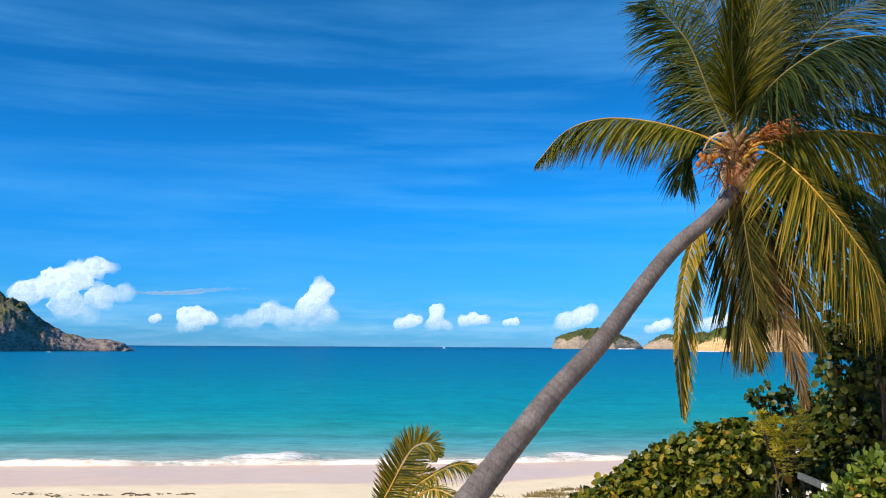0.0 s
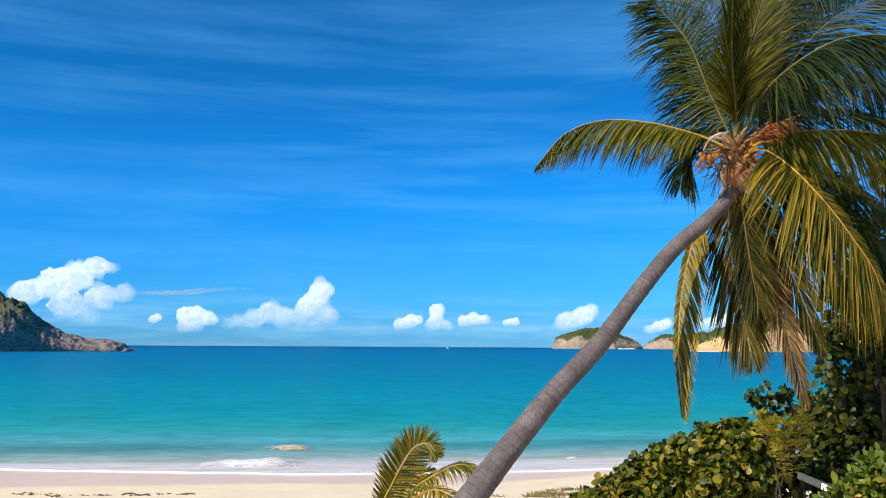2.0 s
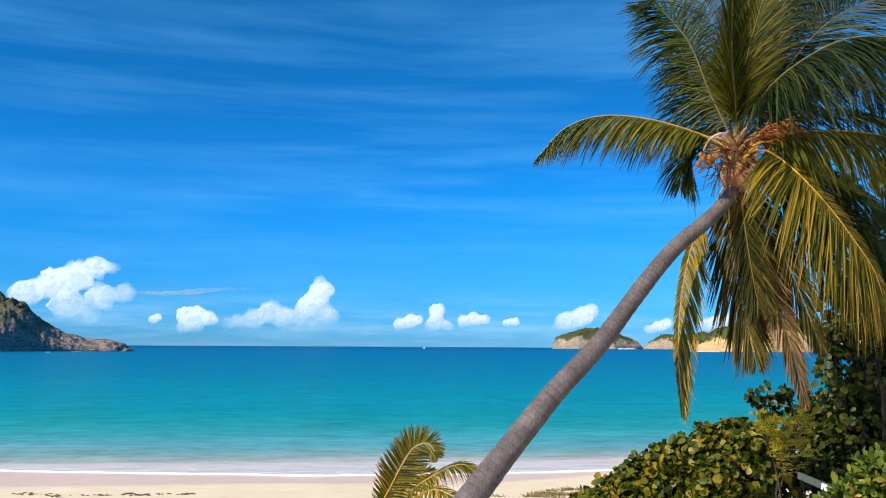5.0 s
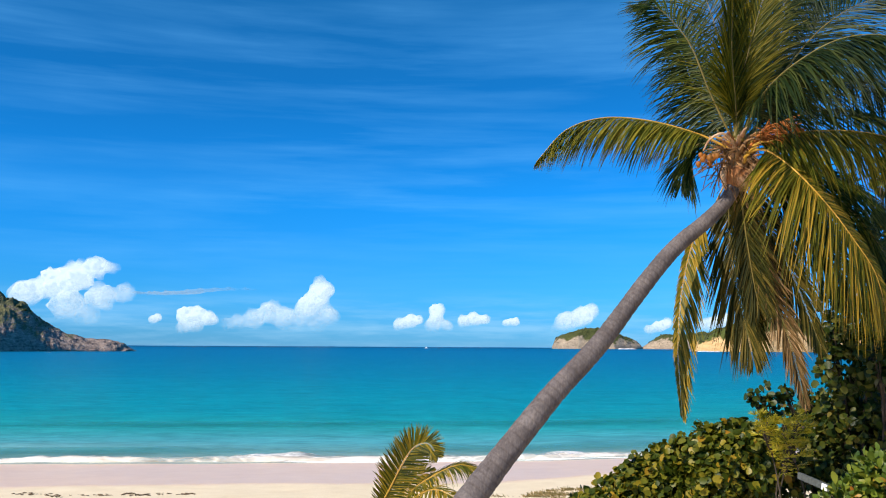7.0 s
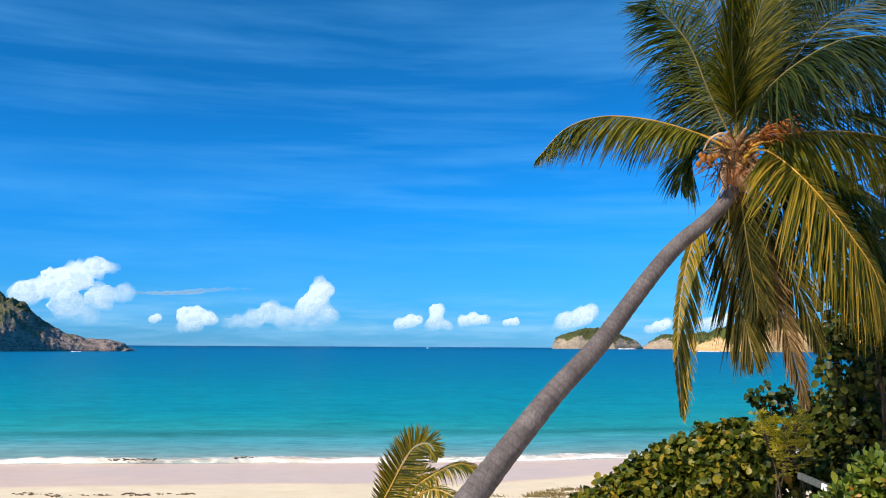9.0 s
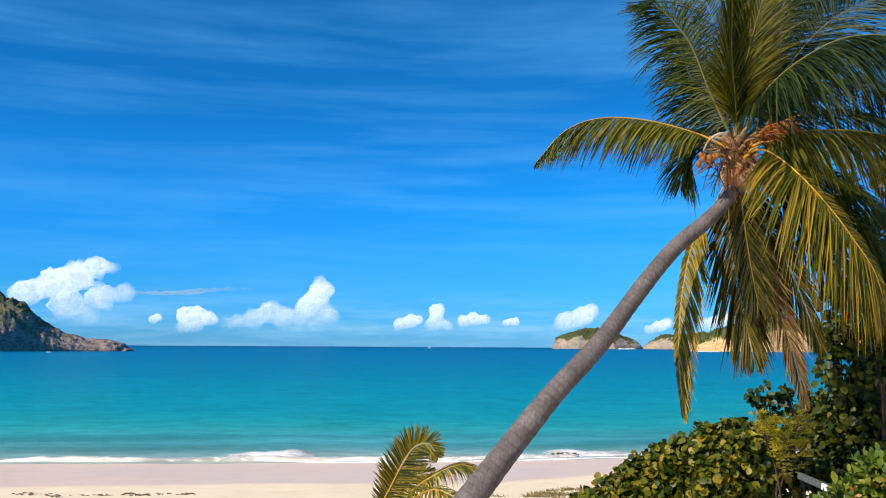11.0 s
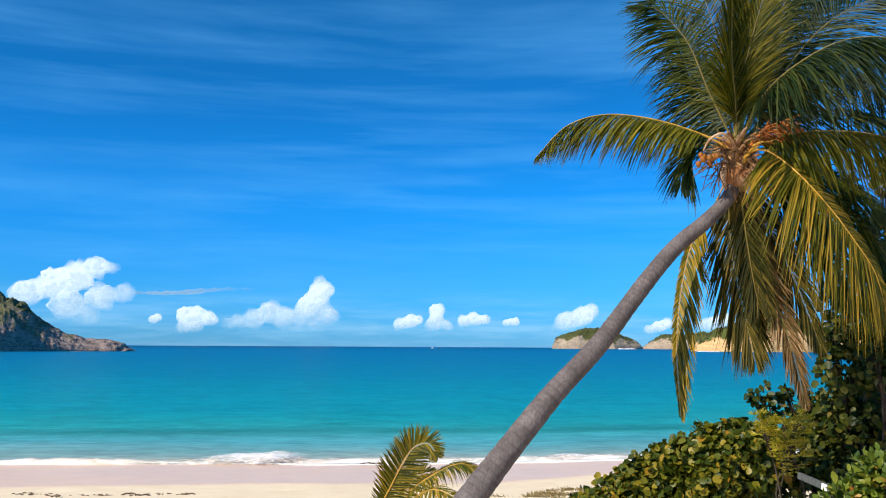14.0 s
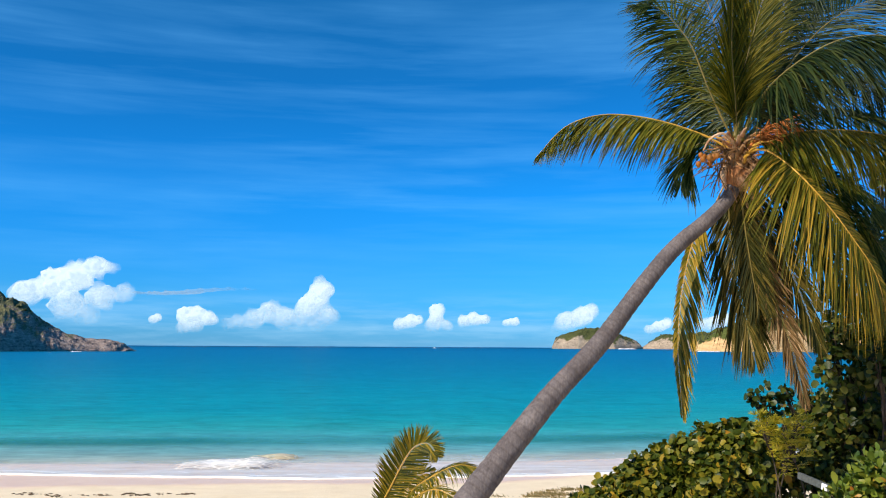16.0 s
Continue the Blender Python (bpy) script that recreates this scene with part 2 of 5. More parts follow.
def cloud_material(name, dense=0.9, glow=0.6):
    """Bright vapour, its scattered sunlight put in as emission, thinning to haze at its base and rim."""
    m, t, out = fresh(name)
    where = node(t, "ShaderNodeTexCoord")
    co = where.outputs["Object"]
    z = node(t, "ShaderNodeSeparateXYZ", {0: where.outputs["Generated"]}).outputs[2]
    n = calc(t, "ADD", calc(t, "MULTIPLY", noise_of(t, co, 0.012, 6, (1, 1, 1.3), 0.62), 0.55), calc(t, "MULTIPLY", noise_of(t, co, 0.07, 5), 0.45))
    body = calc(t, "ADD", calc(t, "MULTIPLY", calc(t, "SUBTRACT", n, 0.5), 1.6), calc(t, "SUBTRACT", calc(t, "MULTIPLY", z, 1.75), 0.12))
    a = ramp(t, body, [(0.0, 0.0), (0.35, 0.35), (1.0, dense)])
    thin = node(t, "ShaderNodeAttribute")
    thin.attribute_name = "thickness"
    drift = noise_of(t, co, 0.016, 6, (0.7, 1, 1.2), 0.6)
    edge = calc(t, "ADD", thin.outputs["Fac"], calc(t, "MULTIPLY", calc(t, "SUBTRACT", drift, 0.5), 0.7))
    a = calc(t, "MULTIPLY", a, ramp(t, edge, [(0.08, 0.0), (0.9, 1.0)], "EASE"))
    # normals lean sunward, which flattens the shade on the lobes
    skin = node(t, "ShaderNodeNewGeometry").outputs["Normal"]
    lean = node(t, "ShaderNodeVectorMath", {0: skin, 1: tuple(SUN_TO * 0.8)})
    soft = node(t, "ShaderNodeVectorMath", {0: lean.outputs[0]})
    soft.operation = "NORMALIZE"
    d = node(t, "ShaderNodeBsdfDiffuse", {"Color": (0.19, 0.187, 0.183, 1), "Normal": soft.outputs[0]})
    tr = node(t, "ShaderNodeBsdfTranslucent", {"Color": (0.9, 0.9, 0.9, 1)})
    white = node(t, "ShaderNodeMixShader", {0: 0.3, 1: d.outputs[0], 2: tr.outputs[0]})
    # added glow stands in for sunlight scattered inside the cloud
    deep = node(t, "ShaderNodeEmission", {"Color": (0.70, 0.885, 1.0, 1), "Strength": glow})
    lit = node(t, "ShaderNodeAddShader", {0: white.outputs[0], 1: deep.outputs[0]})
    mx = node(t, "ShaderNodeMixShader", {0: a, 1: node(t, "ShaderNodeBsdfTransparent").outputs[0], 2: lit.outputs[0]})
    t.links.new(mx.outputs[0], out.inputs[0])
    return m


def trunk_material():
    m, t, out = fresh("palm bark")
    co = node(t, "ShaderNodeTexCoord").outputs["Object"]
    uv = node(t, "ShaderNodeAttribute")
    uv.attribute_name = "along"
    ln = node(t, "ShaderNodeSeparateXYZ", {0: uv.outputs["Vector"]}).outputs[0]
    jag = calc(t, "MULTIPLY", noise_of(t, co, 6, 2), 0.035)
    ring = calc(t, "FRACT", calc(t, "MULTIPLY", calc(t, "ADD", calc(t, "MULTIPLY", ln, 10.0), jag), 11.0))
    groove = ramp(t, ring, [(0.0, 0.0), (0.18, 1.0), (0.9, 0.75), (1.0, 0.0)])
    g = calc(t, "ADD", calc(t, "MULTIPLY", noise_of(t, co, 5, 5), 0.55), calc(t, "MULTIPLY", noise_of(t, co, 45, 4, (1, 1, 0.4)), 0.45))
    col = ramp(t, g, [(0.28, (0.060, 0.048, 0.046)), (0.5, (0.130, 0.107, 0.102)), (0.72, (0.23, 0.192, 0.18))])
    col = mixc(t, calc(t, "MULTIPLY", calc(t, "SUBTRACT", 1.0, groove), 0.33), col, (0.06, 0.045, 0.04))
    col = mixc(t, ramp(t, noise_of(t, co, 11, 5, (1, 1, 1), 0.65), [(0.60, 0.0), (0.74, 0.5)]), col, (0.045, 0.036, 0.034))
    h = calc(t, "ADD", calc(t, "MULTIPLY", groove, 0.35), calc(t, "MULTIPLY", g, 1.0))
    bmp = node(t, "ShaderNodeBump", {"Height": h, "Strength": 0.6, "Distance": 0.02})
    p = node(t, "ShaderNodeBsdfPrincipled", {"Base Color": col, "Roughness": 0.9, "Specular IOR Level": 0.2, "Normal": bmp.outputs[0]})
    t.links.new(p.outputs[0], out.inputs[0])
    return m


def wave_face_material():
    """Clear green water standing up in a low wave, fading out at its feet."""
    m, t, out = fresh("green wave face")
    pos = node(t, "ShaderNodeNewGeometry").outputs["Position"]
    n = noise_of(t, pos, 0.5, 5, (0.2, 1, 1), 0.6)
    col = ramp(t, n, [(0.3, (0.012, 0.235, 0.225)), (0.7, (0.03, 0.30, 0.275))])
    at = node(t, "ShaderNodeAttribute")
    at.attribute_name = "cover"
    red = node(t, "ShaderNodeSeparateXYZ", {0: at.outputs["Vector"]}).outputs[0]
    p = node(t, "ShaderNodeBsdfPrincipled", {"Base Color": col, "Roughness": 0.4, "Specular IOR Level": 0.05})
    mx = node(t, "ShaderNodeMixShader", {0: red, 1: node(t, "ShaderNodeBsdfTransparent").outputs[0], 2: p.outputs[0]})
    t.links.new(mx.outputs[0], out.inputs[0])
    return m


SAND, SEA = sand_material(), sea_material()
FOAM, FOAM_LINE, FOAM_VEIL = foam_material("foam crest", 0.62, 2.4, (0.86, 0.82, 0.77), silt=0.6, soft=0.95), foam_material("foam line", 0.55, 1.6, (0.82, 0.75, 0.66), silt=0.65, soft=0.75), foam_material("foam veil", 0.50, 0.5, (0.72, 0.77, 0.80), 0.55)
FOAM_EDGE = foam_material("foam edge", 0.75, 2.4, (0.88, 0.86, 0.83))
SANDY_FOAM = foam_material("sandy foam", 0.55, 1.8, (0.64, 0.53, 0.34), silt=0.4, soft=1.0)
WAVE_FACE = wave_face_material()
CLOUD, CLOUD_THIN = cloud_material("cloud"), cloud_material("thin cloud", 0.2, 0.3)
BARK = trunk_material()
FROND_GREEN = leafy("green palm leaf", [(0.15, (0.013, 0.029, 0.003)), (0.55, (0.040, 0.064, 0.007)), (0.9, (0.13, 0.135, 0.018))], 0.46, 0.22, 0.24)
FROND_YELLOW = leafy("yellowing palm leaf", [(0.15, (0.05, 0.060, 0.005)), (0.5, (0.165, 0.14, 0.011)), (0.85, (0.44, 0.265, 0.03))], 0.45, 0.2, 0.3)
FROND_OLIVE = leafy("olive palm leaf", [(0.15, (0.036, 0.055, 0.004)), (0.5, (0.125, 0.12, 0.009)), (0.85, (0.28, 0.225, 0.025))], 0.45, 0.22, 0.28)
FROND_YOUNG = leafy("golden young palm leaf", [(0.15, (0.038, 0.052, 0.004)), (0.5, (0.145, 0.138, 0.009)), (0.85, (0.45, 0.29, 0.02))], 0.4, 0.3, 0.3)
# shade within the crown, painted as a darker copy of the green leaf
FROND_SHADED = leafy("shaded green palm leaf", [(0.15, (0.007, 0.017, 0.003)), (0.55, (0.020, 0.035, 0.006)), (0.92, (0.062, 0.072, 0.013))], 0.46, 0.2, 0.18)
FROND_SPEAR = leafy("fresh yellow green palm leaf", [(0.15, (0.028, 0.040, 0.003)), (0.5, (0.085, 0.088, 0.005)), (0.9, (0.21, 0.165, 0.012))], 0.5, 0.14, 0.28)
FROND_UNDER = leafy("browning olive palm leaf", [(0.15, (0.018, 0.022, 0.004)), (0.5, (0.060, 0.056, 0.008)), (0.88, (0.19, 0.13, 0.026))], 0.55, 0.15, 0.22)
FROND_DRY = leafy("withering palm leaf", [(0.15, (0.075, 0.045, 0.014)), (0.5, (0.19, 0.11, 0.035)), (0.85, (0.36, 0.21, 0.10))], 0.6, 0.2, 0.3)
RACHIS = surface("yellow leaf stalk", (0.42, 0.21, 0.02), (0.62, 0.36, 0.05), 8, 0.45, 0.2, 60, 0.4)
RACHIS_OLIVE = surface("olive leaf stalk", (0.11, 0.085, 0.015), (0.22, 0.16, 0.035), 8, 0.5, 0.2, 60, 0.4)
FIBRE = surface("brown palm fibre", (0.17, 0.085, 0.035), (0.50, 0.29, 0.14), 14, 0.95, 0.6, 90, 0.1)
SHEATH = surface("pale leaf sheath", (0.46, 0.25, 0.13), (0.76, 0.53, 0.35), 10, 0.8, 0.5, 70, 0.2, stain=(0.28, 0.13, 0.06))
RUST = surface("rusty flower stalk", (0.26, 0.07, 0.015), (0.55, 0.20, 0.05), 12, 0.8, 0.4, 80, 0.2)
COLLAR = surface("orange palm fibre", (0.22, 0.085, 0.03), (0.50, 0.22, 0.09), 16, 0.95, 0.7, 90, 0.1, (1, 1, 0.4), stain=(0.55, 0.36, 0.22))
TAN = surface("dead brown flower stalk", (0.09, 0.045, 0.02), (0.26, 0.14, 0.06), 12, 0.9, 0.5, 80, 0.1)
NUT = surface("orange coconut husk", (0.26, 0.07, 0.006), (0.46, 0.15, 0.012), 9, 0.5, 0.2, 50, 0.25, stain=(0.2, 0.09, 0.02))
GRAPE = leafy("sea grape leaf", [(0.1, (0.018, 0.032, 0.003)), (0.40, (0.060, 0.082, 0.007)), (0.66, (0.155, 0.150, 0.013)), (0.84, (0.29, 0.22, 0.018)), (0.92, (0.44, 0.18, 0.014)), (0.96, (0.52, 0.10, 0.01))], 0.42, 0.25, 0.3)
# darker copy of the sea grape leaf, with the thicket's shade painted in
GRAPE_SHADED = leafy("shaded sea grape leaf", [(0.1, (0.014, 0.027, 0.004)), (0.5, (0.040, 0.058, 0.008)), (0.82, (0.11, 0.105, 0.014)), (0.95, (0.20, 0.10, 0.02))], 0.42, 0.22, 0.2)
BRIGHT = leafy("bright shrub leaf", [(0.1, (0.05, 0.085, 0.010)), (0.5, (0.12, 0.17, 0.02)), (0.86, (0.24, 0.25, 0.03)), (0.9, (0.55, 0.18, 0.02))], 0.4, 0.25, 0.3)
LANCE = leafy("yellow green narrow leaf", [(0.1, (0.20, 0.19, 0.012)), (0.5, (0.44, 0.37, 0.03)), (0.9, (0.60, 0.46, 0.05))], 0.45, 0.4, 0.4)
TWIG = surface("grey brown twig", (0.035, 0.026, 0.018), (0.11, 0.08, 0.058), 12, 0.9, 0.5, 80, 0.2)
GRASS = leafy("dune grass blade", [(0.1, (0.10, 0.08, 0.028)), (0.5, (0.24, 0.18, 0.07)), (0.9, (0.42, 0.30, 0.14))], 0.6, 0.3, 0.25)
WEED = surface("dried seaweed", (0.05, 0.03, 0.015), (0.14, 0.09, 0.05), 9, 0.9, 0.5, 60, 0.2)
PLANK = surface("weathered grey plank", (0.05, 0.055, 0.052), (0.12, 0.128, 0.12), 4, 0.8, 0.4, 50, 0.2, (1, 6, 6), stain=(0.07, 0.075, 0.07))
PAINT = surface("white paint", (0.70, 0.72, 0.70), (0.82, 0.83, 0.82), 6, 0.6, 0.1, 50, 0.4)
HULL = surface("white boat paint", (0.76, 0.77, 0.78), (0.84, 0.84, 0.84), 2, 0.4, 0.05, 20, 0.5)
HULL_RED = surface("red boat stripe", (0.35, 0.05, 0.03), (0.45, 0.07, 0.04), 2, 0.4, 0.05, 20, 0.5)
SCRUB_ROCK = hill_material("scrub over grey rock", (0.085, 0.09, 0.048), (0.20, 0.19, 0.10), (0.12, 0.09, 0.082), (0.54, 0.41, 0.34), 11.0, 0.07)
ISLAND = hill_material("green islet with pale cliffs", (0.035, 0.046, 0.014), (0.10, 0.105, 0.035), (0.22, 0.165, 0.115), (0.54, 0.42, 0.30), 13.0, 0.03)
CLIFF = hill_material("sandy bluff under scrub", (0.04, 0.06, 0.012), (0.11, 0.12, 0.03), (0.60, 0.33, 0.13), (0.80, 0.52, 0.25), 8.5, 0.02)
SCRUB = leafy("far scrub", [(0.1, (0.035, 0.042, 0.016)), (0.6, (0.075, 0.078, 0.032)), (0.9, (0.14, 0.125, 0.06))], 0.9, 0.1, 0.1)

# ---------------------------------------------------------------- beach and sea
PROFILE = [(-400, 6.5), (-60, 5.2), (0, 4.7), (8, 4.2), (14, 3.2), (20, 2.1), (28, 1.3), (34, 0.89), (41, 0.5), (50, 0.0), (60, -0.6), (90, -2.2), (200, -6.0), (500, -9.0)]


def beach_height(x, y):
    s = y - shore(x)
    z = lerp_table(s, PROFILE)
    rough = 0.10 if s < 38 else 0.015
    return z + rough * noise.fractal(Vector((x * 0.25, y * 0.25, 0)), 1.0, 2.0, 3)


def build_ground():
    bm = bmesh.new()
    xs = [-500, -250, -120] + [-70 + i * 0.7 for i in range(170)] + [80, 140, 260, 500]
    ys = [-400, -150, -50, -20] + [-8 + i * 0.7 for i in range(100)] + [66, 74, 90, 130, 200, 350, 500]
    grid(bm, xs, ys, beach_height)
    tagged(part("ground", bm, SAND), "cream sand beach, wet and grey by the water", "beach", kind="structure")


def build_sea():
    bm = bmesh.new()
    xs = [-4800, -2400, -1200, -600, -300, -150] + [-90 + 3 * i for i in range(61)] + [150, 300, 600, 1200, 2400, 4800]
    ss = [47.5] + [49 + 1.0 * i for i in range(60)] + [115, 130, 160, 200, 300, 500, 800, 1200, 2000, 3000, 4000, 4960]

    def swell(x, s):
        return 0.05 * noise.noise(Vector((x * 0.06, s * 0.35, 2.0))) if s < 120 else 0.0
    rows = [[bm.verts.new((x, s + shore(x) * max(0.0, 1 - s / 400), swell(x, s))) for x in xs] for s in ss]
    for a, b in zip(rows, rows[1:]):
        for k in range(len(xs) - 1):
            bm.faces.new((a[k], a[k + 1], b[k + 1], b[k]))
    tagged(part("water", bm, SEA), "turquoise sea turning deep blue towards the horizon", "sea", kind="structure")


def cover_layer(bm, rule):
    lay = bm.verts.layers.float_vector.new("cover")
    for v in bm.verts:
        v[lay] = (rule(v.co), 0, 0)


def edge_wobble(x):
    return 0.9 * noise.noise(Vector((x * 0.07, 3.1, 0))) + 0.35 * noise.noise(Vector((x * 0.3, 7.7, 0))) + 0.12 * noise.noise(Vector((x * 1.1, 1.7, 0)))


SLOPE = 0.0555


def swash_edge(x):
    return edge_wobble(x) + 0.2 * max(0.0, -6.0 - x)


def build_swash():
    """The thin sheet of water that runs up the sand; its own front is at s = 0, the sea lies behind it."""
    root = tagged(new("swash"), "thin foaming sheet of water washing up the sand", "wave")
    bm = bmesh.new()
    xs = [-60 + 0.5 * i for i in range(241)]
    vs = [0, 0.25, 0.6, 1.2, 2, 3, 4.5, 6, 8, 10, 13, 17]
    rows = [[bm.verts.new((x, shore(x) + swash_edge(x) + v, 0.035 - SLOPE * (min(v, 7) + swash_edge(x)) - 0.03 * max(0, v - 7) - (0.03 if v == 0 else 0))) for x in xs] for v in vs]
    for a, b in zip(rows, rows[1:]):
        for k in range(len(xs) - 1):
            bm.faces.new((a[k], a[k + 1], b[k + 1], b[k]))
    cover_layer(bm, lambda c: 0.56 + 0.25 * noise.noise(Vector((c.x * 0.05, 0, 4))) - 0.028 * (c.y - shore(c.x)))
    part("water_sheet", bm, FOAM_VEIL, root, "milky lace of foam")
    bm = bmesh.new()
    fat = [0.0, 0.05, 0.12, 0.2, 0.3, 0.42]
    hi = [0.0, 0.04, 0.055, 0.04, 0.025, 0.0]
    rows = []
    for f, h in zip(fat, hi):
        rows.append([bm.verts.new((x, shore(x) + swash_edge(x) + (f - 0.1) * (0.8 + 1.1 * noise.noise(Vector((x * 0.2, 0, 9)))), (0.02 if f else -0.05) - SLOPE * (f + swash_edge(x)) + h * (1 + 0.6 * noise.noise(Vector((x * 0.9, f * 4, 0)))))) for x in xs])
    for a, b in zip(rows, rows[1:]):
        for k in range(len(xs) - 1):
            bm.faces.new((a[k], a[k + 1], b[k + 1], b[k]))
    cover_layer(bm, lambda c: 0.9 + 0.5 * noise.noise(Vector((c.x * 0.12, 0, 6))))
    part("foam_edge", bm, FOAM_EDGE, root, "white foam line")
    return root


def build_shore_break():
    """The long low bank of stirred white water where the waves fold over."""
    root = tagged(new("shore_break"), "long low bank of sandy white surf along the waterline", "wave")
    xs = [-60 + 0.4 * i for i in range(301)]
    vs = [i / 14 for i in range(15)]
    bm = bmesh.new()
    rows = []
    for v in vs:
        row = []
        for x in xs:
            fat = 3.3 * (0.75 + 0.7 * noise.noise(Vector((x * 0.09, 0, 21))))
            bulk = max(0.1, 0.8 + 0.9 * noise.noise(Vector((x * 0.13, 5, 3))))
            h = 0.23 * bulk * math.sin(math.pi * v ** 0.55) * (1 + 0.5 * noise.fractal(Vector((x * 0.9, v * 4, 2)), 1.0, 2.0, 3))
            row.append(bm.verts.new((x, shore(x) + 0.8 * edge_wobble(x) + v * fat, h + (0.02 if v else -0.14) - SLOPE * 0.6 * v * fat)))
        rows.append(row)
    for a, b in zip(rows, rows[1:]):
        for k in range(len(xs) - 1):
            bm.faces.new((a[k], a[k + 1], b[k + 1], b[k]))
    lay = bm.verts.layers.float_vector.new("cover")
    for k, v in enumerate(bm.verts):
        back = (k // len(xs)) / 14
        v[lay] = (1.0 - 0.85 * back + 0.65 * noise.noise(Vector((v.co.x * 0.11, 0, 8))), 0, 0)
    part("surf", bm, FOAM_LINE, root)
    return root


def build_swell(seed):
    """A long smooth ridge of green water rolling in before it breaks."""
    root = tagged(new("swell"), "low smooth green swell rolling towards the beach", "wave")
    xs = [-60 + 0.8 * i for i in range(151)]
    bm = bmesh.new()
    lay = bm.verts.layers.float_vector.new("cover")
    rows = []
    for j in range(15):
        v = j / 14
        row = []
        for x in xs:
            bulk = max(0.0, 0.6 + 0.9 * noise.noise(Vector((x * 0.06, 2, seed))))
            hump = math.sin(math.pi * v) ** 2
            q = bm.verts.new((x, shore(x) + 1.2 * edge_wobble(x * 0.6 + 9) + v * 8.0, 0.22 * bulk * hump))
            q[lay] = (0.42 * hump * min(1.0, 0.15 + bulk), 0, 0)
            row.append(q)
        rows.append(row)
    for a, b in zip(rows, rows[1:]):
        for k in range(len(xs) - 1):
            bm.faces.new((a[k], a[k + 1], b[k + 1], b[k]))
    part("wave_face", bm, WAVE_FACE, root)
    return root


def build_breaker(length, height, width, seed, mat=None, label="low white breaker tumbling onto the shore"):
    """A low tumbling crest of foam with a lace tail."""
    root = tagged(new("breaking_wave"), label, "wave")
    bm = bmesh.new()
    nx, nv = int(length / 0.22), 16
    rows = []
    for j in range(nv + 1):
        v = j / nv
        row = []
        for i in range(nx + 1):
            u = i / nx
            x = (u - 0.5) * length
            env = (abs(math.sin(math.pi * u)) ** 0.7) * (0.65 + 0.5 * noise.noise(Vector((x * 0.3, seed, 0))))
            prof = abs(math.sin(math.pi * v ** 0.6)) ** 1.2
            z = height * env * prof * (1 + 0.30 * noise.fractal(Vector((x * 1.1, v * 3, seed)), 0.8, 2.1, 5)) - 0.02 - 0.5 * max(0.0, 0.16 - v)
            y = SHORE * x + (v - 0.35) * width * (0.5 + env) + 0.5 * noise.noise(Vector((x * 0.25, seed + 5, 0)))
            row.append(bm.verts.new((x, y, z)))
        rows.append(row)
    for a, b in zip(rows, rows[1:]):
        for k in range(nx):
            bm.faces.new((a[k], a[k + 1], b[k + 1], b[k]))
    lay = bm.verts.layers.float_vector.new("cover")
    for k, v in enumerate(bm.verts):
        a, b = (k // (nx + 1)) / nv, (k % (nx + 1)) / nx
        full = (abs(math.sin(math.pi * a ** 0.7)) * abs(math.sin(math.pi * b))) ** 0.6
        v[lay] = (0.05 + 0.95 * full + 0.22 * noise.noise(Vector((v.co.x * 0.5, v.co.y * 0.8, seed))), 0, 0)
    part("crest", bm, mat or FOAM, root)
    return root


# ---------------------------------------------------------------- headlands


def build_hill(name, crest, front, back, mat, label, rough, steps=(150, 44), sharp=0.8, seed=0.0, cliff=0.0, amp=0.13, bush=2.0):
    """A ridge along the crest, falling to the sea before and behind it."""
    base = Vector((crest[0][0], crest[0][1], 0))
    bm = bmesh.new()
    nu, nv = steps
    line = spline(crest, nu)
    for end in (0, nu):
        if line[end].z < 20:
            line[end].z = -5.0
    rows = []
    for j in range(nv + 1):
        v = j / nv * 2 - 1
        row = []
        for i, p in enumerate(line):
            reach = (front if v < 0 else back) * min(1.0, 0.14 + max(0.0, p.z) / max(q[2] for q in crest))
            wig = 1 + 0.25 * noise.noise(Vector((p.x / front * 1.5, v * 2, seed)))
            fall = max(0.0, 1 - abs(v) ** 1.5) ** sharp
            if cliff and v < 0:
                fall = min(1.0, fall * (1 + cliff))
            n = noise.fractal(Vector((p.x, p.y + v * reach, seed)) / rough, 0.9, 2.1, 6)
            z = p.z * fall + n * amp * (5 + p.z * fall) * (1 if abs(v) < 0.98 else 0.2) - (3.0 if abs(v) > 0.97 else 0.0)
            row.append(bm.verts.new(Vector((p.x + n * 2.0, p.y + v * reach * wig, z)) - base))
        rows.append(row)
    for a, b in zip(rows, rows[1:]):
        for k in range(nu):
            bm.faces.new((a[k], a[k + 1], b[k + 1], b[k]))
    rng = random.Random(int(seed) + 70)
    high = max(q[2] for q in crest)
    clumps = bmesh.new()
    for _ in range(420):
        row = rows[rng.randrange(2, nv // 2 + 6)]
        v = row[rng.randrange(2, nu - 1)]
        if v.co.z > high * rng.uniform(0.2, 0.6):
            lump(clumps, v.co + Vector((rng.gauss(0, 1), rng.gauss(0, 1), 0)), bush * rng.uniform(0.4, 1.1), (1.2, 1.2, 0.9), 1, 0.5, 2)
    ob = part(name, bm, mat, at=base, smooth=False)
    tagged(part("scrub", clumps, SCRUB, ob, smooth=False), kind="stuff")
    return tagged(ob, label, "headland")


# ---------------------------------------------------------------- clouds


